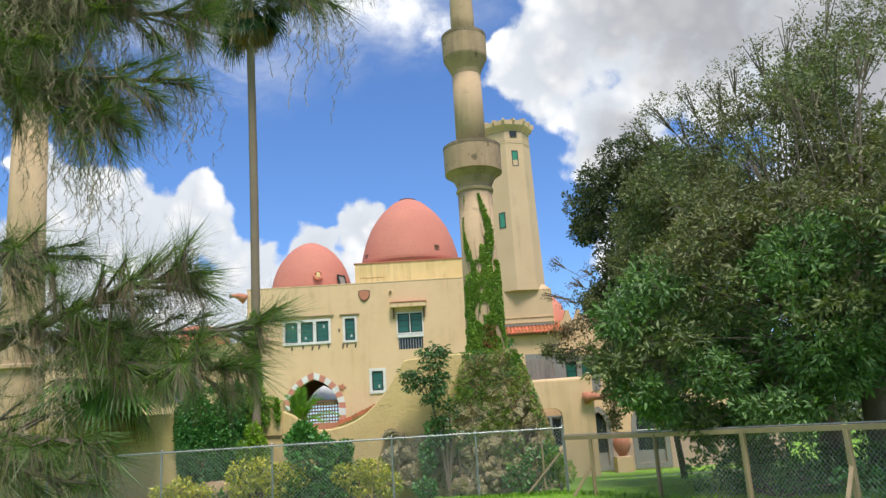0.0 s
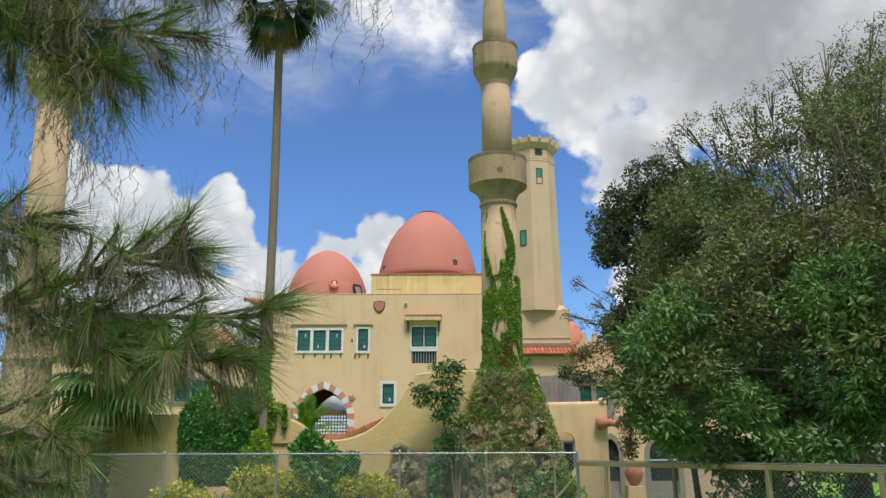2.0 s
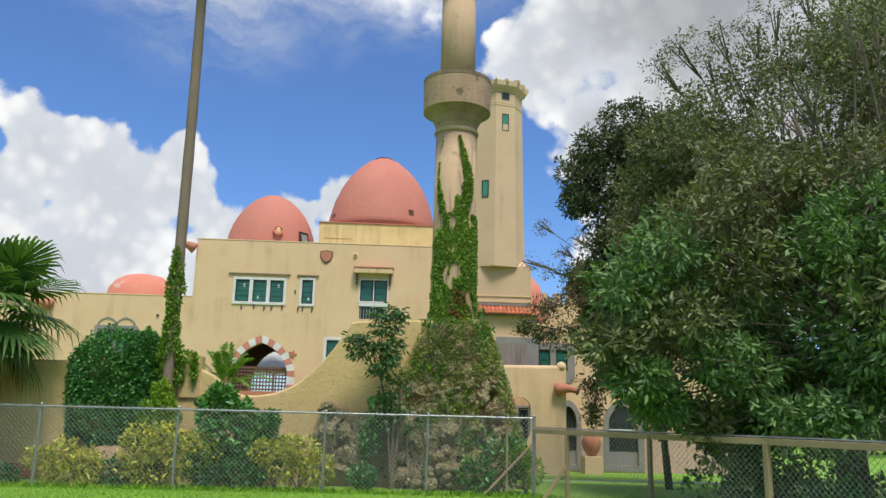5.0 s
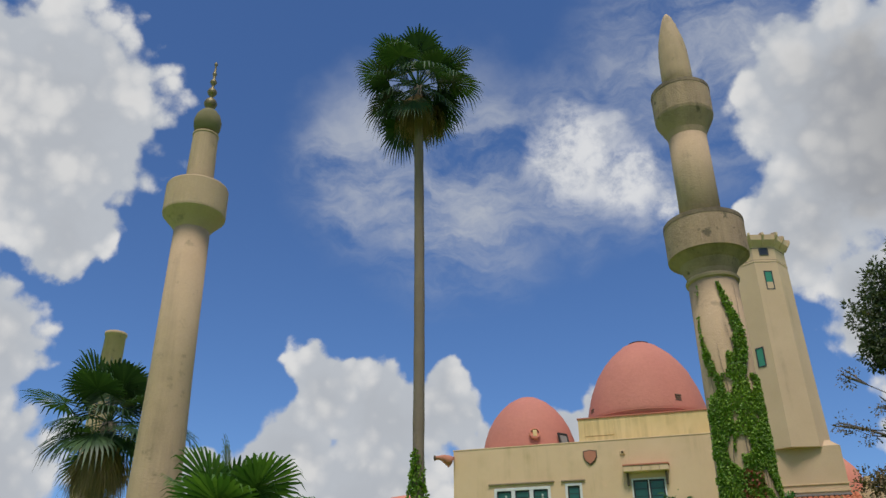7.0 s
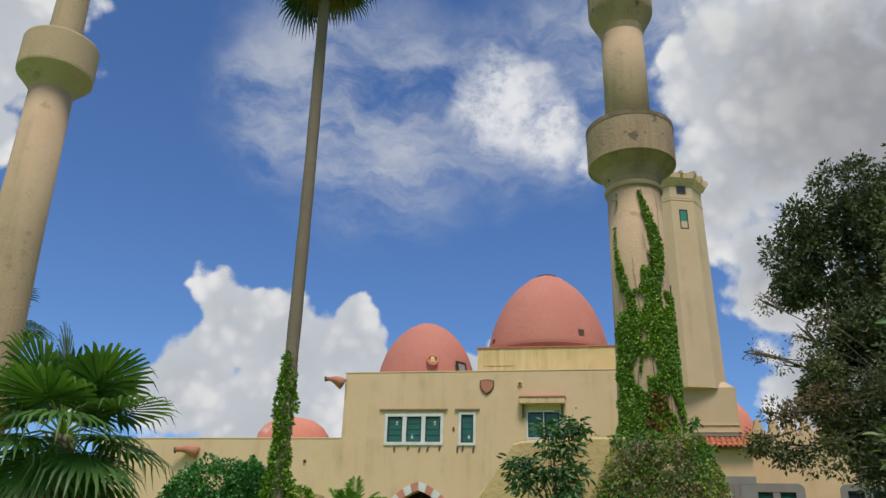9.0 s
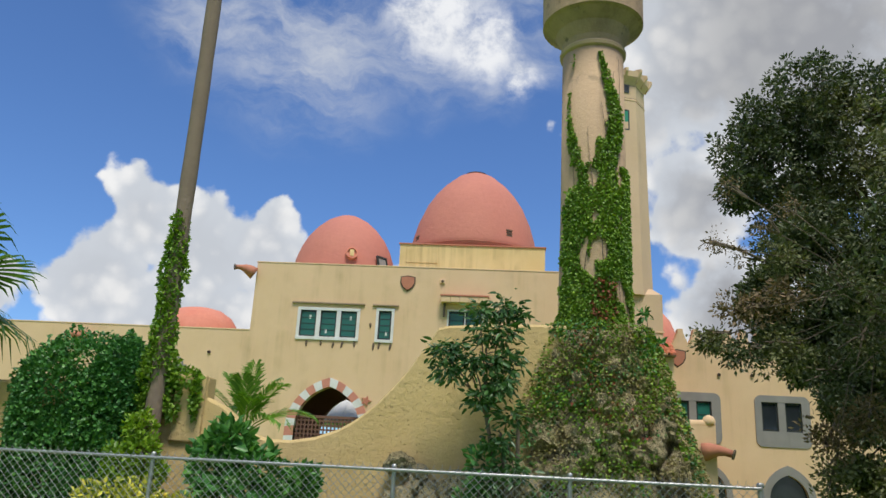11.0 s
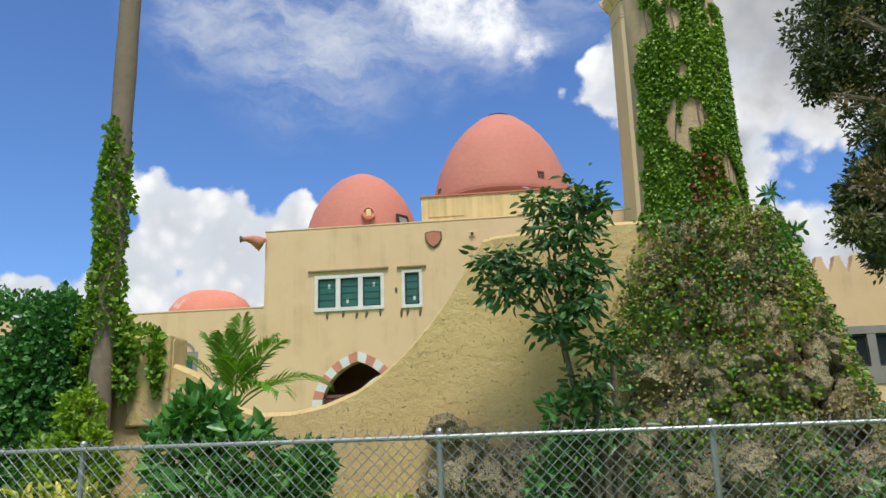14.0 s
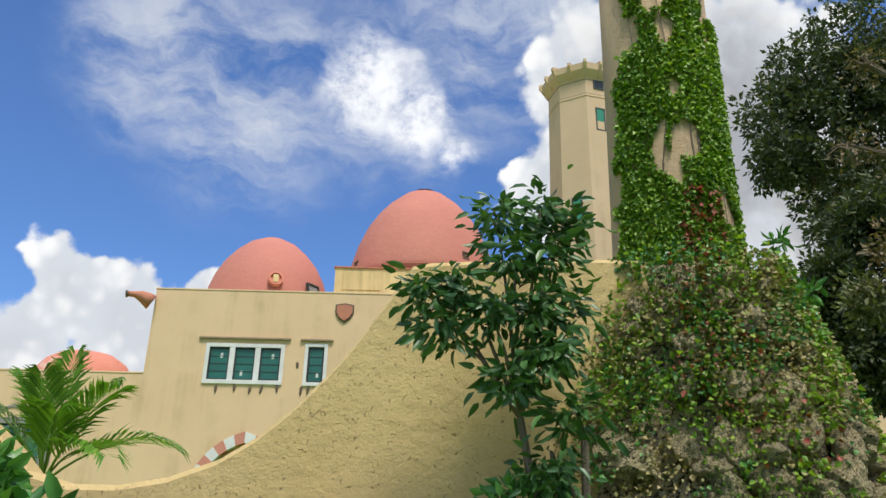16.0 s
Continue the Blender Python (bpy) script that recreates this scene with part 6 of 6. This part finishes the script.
    sp = [(3.44, 28.0, 4.29, 0.28, 0.32, 0.24), (3.97, 28.0, 4.06, 0.48, 0.4, 0.36), (3.97, 28.0, 4.82, 0.48, 0.4, 0.4), (4.73, 28.0, 4.14, 0.56, 0.4, 0.48), (5.42, 27.9, 3.6, 0.56, 0.48, 0.48), (4.73, 28.0, 5.12, 0.56, 0.4, 0.4), (4.89, 28.1, 5.89, 0.48, 0.4, 0.4), (5.65, 27.9, 5.28, 0.64, 0.4, 0.56), (5.34, 27.9, 2.69, 0.4, 0.4, 0.48), (5.34, 27.9, 1.93, 0.28, 0.32, 0.4), (6.1, 27.9, 4.36, 0.64, 0.48, 0.56), (6.03, 27.9, 2.99, 0.48, 0.48, 0.56), (6.86, 28.1, 3.22, 0.48, 0.4, 0.56), (7.32, 28.1, 2.38, 0.4, 0.4, 0.64), (7.02, 28.0, 3.98, 0.56, 0.4, 0.48), (6.64, 28.0, 5.2, 0.56, 0.4, 0.56)]
    wisps = [(3.9, 28.0, 7.26, 0.24, 0.24, 0.24), (4.51, 28.0, 6.49, 0.4, 0.32, 0.28), (3.59, 28.1, 6.11, 0.32, 0.32, 0.2), (4.12, 28.1, 5.89, 0.4, 0.32, 0.24), (4.96, 28.1, 6.95, 0.4, 0.32, 0.32)]
    limb_tree("dry_tree", "thin half-bare tree with brownish leaves", (7.6, 28.4, -0.3), (6.9, 28.2, 4.6), 0.09, sp, 620, [OLIVE, OAK, DRY], 0.09, 16, 0.5, 0.15, sparse=wisps)


def tall_tree():
    rng = random.Random(51)
    cl = [(6.2, 24, 8.6, 0.8, 0.8, 0.7), (5.9, 24.2, 7.4, 0.8, 0.8, 0.7), (5.6, 24.2, 6.2, 0.8, 0.8, 0.8), (6.6, 24, 7.9, 0.9, 0.9, 0.8), (7.2, 24, 9.4, 0.9, 0.9, 0.7), (8.4, 24, 10.2, 1.0, 1.0, 0.8), (9.6, 24, 11.0, 1.1, 1.0, 0.9), (11, 24, 12.0, 1.2, 1.1, 0.9), (12.4, 24, 12.8, 1.2, 1.1, 0.9), (14, 24, 13.6, 1.3, 1.2, 1.0)]
    for k in range(52):
        x = rng.uniform(6.4, 16)
        top = 8.6 + (x - 6) * 0.6
        cl.append((x, rng.uniform(23, 26.5), rng.uniform(4.8, top), rng.uniform(0.8, 1.4), rng.uniform(0.8, 1.3), rng.uniform(0.6, 1.1)))
    tips = [(6.1, 23.5, 10.2, 0.5, 0.5, 0.45), (6.6, 23.6, 10.9, 0.6, 0.5, 0.4), (7.2, 23.6, 10.6, 0.6, 0.5, 0.5), (7.7, 23.8, 11.4, 0.6, 0.6, 0.4), (8.5, 23.8, 11.6, 0.7, 0.6, 0.5), (9.3, 24, 12.3, 0.7, 0.6, 0.5), (10.2, 24, 12.9, 0.8, 0.6, 0.5), (11.4, 24, 13.6, 0.8, 0.7, 0.5), (12.8, 24, 14.4, 0.8, 0.7, 0.5)]
    limb_tree("olive_green_tree", "tall fine-leaved olive-green tree with twiggy top", (11.0, 25.0, -0.3), (10.6, 25.0, 4.6), 0.32, cl, 1500, [OLIVE, LAUREL_OLD, OLIVE], 0.11, 52, 0.42, 0.3, sparse=tips)


def laurel():
    rng = random.Random(24)
    cl = [(3.75, 20.2, 3.1, 0.6, 0.7, 0.5), (4.1, 20.0, 4.2, 0.7, 0.8, 0.6), (4.3, 20.3, 2.5, 0.7, 0.8, 0.45), (4.9, 20.2, 4.9, 0.9, 0.9, 0.7), (5.2, 20.0, 3.6, 0.9, 0.9, 0.7), (4.9, 20.8, 2.1, 0.5, 0.6, 0.4), (5.9, 20.2, 5.6, 1.0, 1.0, 0.7), (6.0, 20.0, 2.8, 0.8, 0.9, 0.6), (6.3, 20.2, 4.7, 1.0, 1.0, 0.9), (7.0, 20.3, 6.3, 1.0, 1.0, 0.7), (8.2, 19.2, 2.75, 0.75, 0.7, 0.5), (8.6, 19.0, 2.4, 0.5, 0.5, 0.35), (5.8, 20.6, 1.5, 0.35, 0.4, 0.5), (6.8, 21.4, 1.6, 0.4, 0.4, 0.5)]
    for k in range(50):
        x = rng.uniform(6.3, 15)
        top = min(4.9 + (x - 3.3) * 0.66, 10.5)
        cl.append((x, rng.uniform(18.3, 23.5), rng.uniform(2.8, top - 0.5), rng.uniform(0.8, 1.3), rng.uniform(0.8, 1.2), rng.uniform(0.6, 1.0)))
    for k in range(26):
        x = rng.uniform(6.2, 15)
        cl.append((x, rng.uniform(18.6, 24), rng.uniform(1.7, 3.4), rng.uniform(0.8, 1.2), rng.uniform(0.8, 1.2), rng.uniform(0.5, 0.8)))
    # unseen overhang, added only to cast shade on the lawn's right edge
    for k in range(7):
        cl.append((rng.uniform(7.8, 9.2), rng.uniform(10.0, 14.0), rng.uniform(5.0, 6.8), 0.9, 0.9, 0.6))
    # more added canopy out of view, shading the ground near the timber fence
    for k in range(12):
        cl.append((rng.uniform(9.0, 14.0), rng.uniform(11.5, 17.0), rng.uniform(4.8, 8.0), rng.uniform(1.0, 1.5), rng.uniform(1.0, 1.5), rng.uniform(0.6, 0.9)))
    up = [(x, rng.uniform(20.0, 23.0), min(5.6 + (x - 5) * 0.95, 11.4) + rng.uniform(-0.5, 0.5), 0.9, 0.9, 0.7) for x in (6.6, 7.2, 7.8, 8.4, 8.8, 9.2, 9.6, 10.2, 10.6, 11.2, 11.8)]
    olive_side = lambda c, k: 1 if c[2] > 5.2 + 0.25 * math.sin(k * 2.3) + 0.22 * max(0, c[0] - 7) else 0 if k % 4 else 2
    limb_tree("laurel_tree", "large broad-leaved green tree hanging over the wooden fence", (10.4, 21.2, -0.2), (10.3, 21.0, 2.6), 0.45, cl, 1250, [LAUREL, OLIVE, LAUREL_OLD], 0.155, 25, 0.34, 0.4, sparse=up, sort=olive_side, oval=True)


def far_woods():
    rng = np.random.default_rng(61)
    cl = [(x, 78 + 6 * math.sin(x), 3.0 + 1.5 * math.sin(x * 1.3), 4.5, 3.0, 4.2 + math.sin(x * 2.1)) for x in list(range(21, 90, 5)) + list(range(-95, -26, 5))]
    P, W = clump_points(rng, cl, 900, 0.6)
    tagged(part("far_woods", leaves("far_woods", P, W, rng.uniform(0.4, 0.9, len(P)), rng, 0.6), OAK), "far row of dark trees and bushes", "woods", kind="stuff")


oak()
tall_tree()
laurel()
far_woods()


# ---- pine beside the path ----
DEAD_NEEDLE = surface("dead_needle", (0.15, 0.105, 0.07), (0.20, 0.145, 0.095), 2.5, 0.8, 0, island=0.3)


def pine():
    rng = np.random.default_rng(77)
    t = thing("pine_tree", "long-needled pine with drooping branches and hanging moss", "tree")
    part("trunk", tube([(-5.2, 6.6, -0.2), (-5.15, 6.6, 3.0), (-5.1, 6.5, 6.5), (-5.1, 6.5, 10.0)], [0.24, 0.2, 0.16, 0.08], 14), BARK, t, smooth=True)
    arms = [  # start, middle, end of each branch
        ((-5.1, 6.6, 2.9), (-3.2, 6.3, 2.45), (-1.42, 6.0, 2.42)), ((-3.0, 6.3, 2.45), (-2.2, 6.1, 2.75), (-1.85, 6.0, 2.74)), ((-2.6, 6.2, 2.4), (-2.0, 6.0, 2.2), (-1.6, 5.9, 2.2)),
        ((-5.1, 6.6, 4.6), (-3.3, 6.3, 4.25), (-2.05, 6.0, 3.95)), ((-5.1, 6.6, 5.6), (-3.0, 6.3, 5.2), (-1.1, 6.0, 4.55)), ((-3.0, 6.2, 5.2), (-1.8, 6.1, 4.9), (-0.75, 6.0, 4.75)),
        ((-5.1, 6.6, 4.9), (-3.4, 6.3, 4.7), (-2.6, 6.1, 4.6)), ((-5.1, 6.6, 3.4), (-3.6, 6.4, 3.1), (-2.75, 6.2, 2.95)), ((-5.0, 6.6, 2.4), (-3.4, 6.3, 2.0), (-2.3, 6.1, 1.85)), ((-3.6, 6.3, 2.1), (-3.0, 6.2, 1.8), (-2.5, 6.2, 1.65)), ((-5.1, 6.6, 5.2), (-3.4, 6.3, 4.75), (-1.75, 6.0, 4.35)), ((-5.1, 6.6, 5.0), (-3.6, 6.3, 4.7), (-2.2, 6.0, 4.5)), ((-4.4, 6.5, 4.9), (-3.4, 6.2, 4.6), (-2.75, 6.0, 4.3)), ((-4.6, 6.5, 4.5), (-3.6, 6.2, 4.25), (-3.0, 6.0, 4.05)), ((-3.2, 6.3, 4.3), (-2.7, 6.1, 3.9), (-2.35, 6.0, 3.75)), ((-3.0, 6.3, 5.3), (-2.2, 6.1, 5.4), (-1.5, 6.0, 5.3))]
    V, T = [], []
    moss_at = []
    for a, m, b in arms:
        a, m, b = Vector(a), Vector(m), Vector(b)
        bez = [a * (1 - s) ** 2 + m * 2 * s * (1 - s) + b * s * s for s in (i / 14 for i in range(15))]
        tw = tube(bez, [0.036 * (1 - 0.75 * i / 14) for i in range(15)], 7)
        L = (b - a).length
        n = int(12 + L * 12)
        nv, nt = [], []
        dv, dt = [], []
        for k in range(n):
            s = 0.22 + 0.78 * (k + rng.random()) / n
            i = min(int(s * 14), 13)
            p = bez[i].lerp(bez[i + 1], s * 14 - i)
            d = (bez[i + 1] - bez[i]).normalized()
            side = Vector(rng.normal(size=3))
            w = (d * 1.2 + side * 0.55 + Vector((0, 0, 0.12))).normalized()
            ln = rng.uniform(0.12, 0.36) if k < n - 1 else 0.08
            q = p + w * ln
            tube([p, q], [0.012, 0.006], 4, tw)
            moss_at.append(p)
            for j in range(55 if b.z < 2.1 else 110):
                u = rng.random() ** 0.7
                o = p.lerp(q, 0.45 + 0.6 * u)
                r3 = Vector(rng.normal(size=3)).normalized()
                nd = (w * rng.uniform(0.35, 1.3) + r3 * 0.75).normalized()
                nl = rng.uniform(0.17, 0.32)
                e = o + nd * nl - Vector((0, 0, 0.07 * rng.random()))
                sd = nd.cross(r3).normalized() * 0.0022
                if j % (5 if b.z < 2.1 else 3) == 0 and rng.random() < 0.85:
                    e = o + Vector((nd.x * 0.10, nd.y * 0.10, -nl * 0.9))
                    c = len(dv)
                    dv += [o - sd * 1.4, o + sd * 1.4, e]
                    dt.append((c, c + 1, c + 2))
                    continue
                c = len(nv)
                nv += [o - sd, o + sd, e]
                nt.append((c, c + 1, c + 2))
        limb = part("branch", tw, BARK, t)
        part("needles", mesh_of("needles", np.array([v[:] for v in nv]), np.array(nt)), NEEDLE, limb)
        part("dead_needles", mesh_of("dead_needles", np.array([v[:] for v in dv]), np.array(dt)), DEAD_NEEDLE, limb, "hanging brown dead needles")
    # moss: thin crooked strands under the limbs
    V, T = [], []
    high = [p for p in moss_at if p.z > 3.4]
    for k in range(260):
        if k % 5 == 0:
            home = high[rng.integers(len(high))] if k % 4 else moss_at[rng.integers(len(moss_at))]
            reach = rng.uniform(0.3, 1.15) if home.z > 3.4 else rng.uniform(0.15, 0.5)
        p = home + Vector(rng.normal(size=3) * 0.035)
        ln = reach * rng.uniform(0.5, 1.0)
        q, steps = p.copy(), int(ln / 0.035)
        for i in range(steps):
            nx = q + Vector((rng.normal() * 0.011, rng.normal() * 0.011, -0.030))
            w = Vector((0.0017, 0.0008, 0))
            c = len(V)
            V += [q - w, q + w, nx + w, nx - w]
            T += [(c, c + 1, c + 2), (c, c + 2, c + 3)]
            for _ in range(2):
                tip = q + Vector((rng.normal() * 0.022, rng.normal() * 0.022, rng.uniform(-0.035, 0.012)))
                c = len(V)
                V += [q - w, q + w, tip]
                T.append((c, c + 1, c + 2))
            q = nx
    # long beards of moss, each a bundle of strands from one limb
    for x0, z0, z1, count, wide in ((-2.66, 5.45, 3.25, 210, 0.11), (-2.40, 5.2, 4.3, 60, 0.25), (-2.95, 5.3, 4.0, 70, 0.16), (-2.20, 4.2, 2.95, 12, 0.03), (-1.92, 4.25, 3.45, 16, 0.05), (-1.71, 4.0, 3.3, 4, 0.01), (-0.83, 5.1, 4.3, 20, 0.04), (-0.84, 4.4, 3.6, 3, 0.008), (-1.05, 4.55, 3.95, 16, 0.05), (-2.46, 3.95, 2.95, 34, 0.04), (-1.96, 2.75, 2.0, 24, 0.035), (-3.0, 3.0, 1.75, 50, 0.14), (-2.55, 2.4, 1.75, 30, 0.06)):
        for k in range(count):
            q = Vector((x0 + rng.normal() * wide, 6.08 + rng.normal() * wide * 0.6, z0 + rng.normal() * 0.06))
            end = z0 + (z1 - z0) * rng.uniform(0.35, 1.0)
            while q.z > end:
                nx = q + Vector((rng.normal() * 0.018, rng.normal() * 0.014, -0.030))
                w = Vector((0.0012, 0.0006, 0))
                c = len(V)
                V += [q - w, q + w, nx + w, nx - w]
                T += [(c, c + 1, c + 2), (c, c + 2, c + 3)]
                for _ in range(4):
                    tip = q + Vector((rng.normal() * 0.024, rng.normal() * 0.02, rng.uniform(-0.04, 0.012)))
                    c = len(V)
                    V += [q - w, q + w, tip]
                    T.append((c, c + 1, c + 2))
                q = nx
    part("moss", mesh_of("moss", np.array([v[:] for v in V]), np.array(T)), MOSS, t, "grey-brown hanging moss strands")


pine()
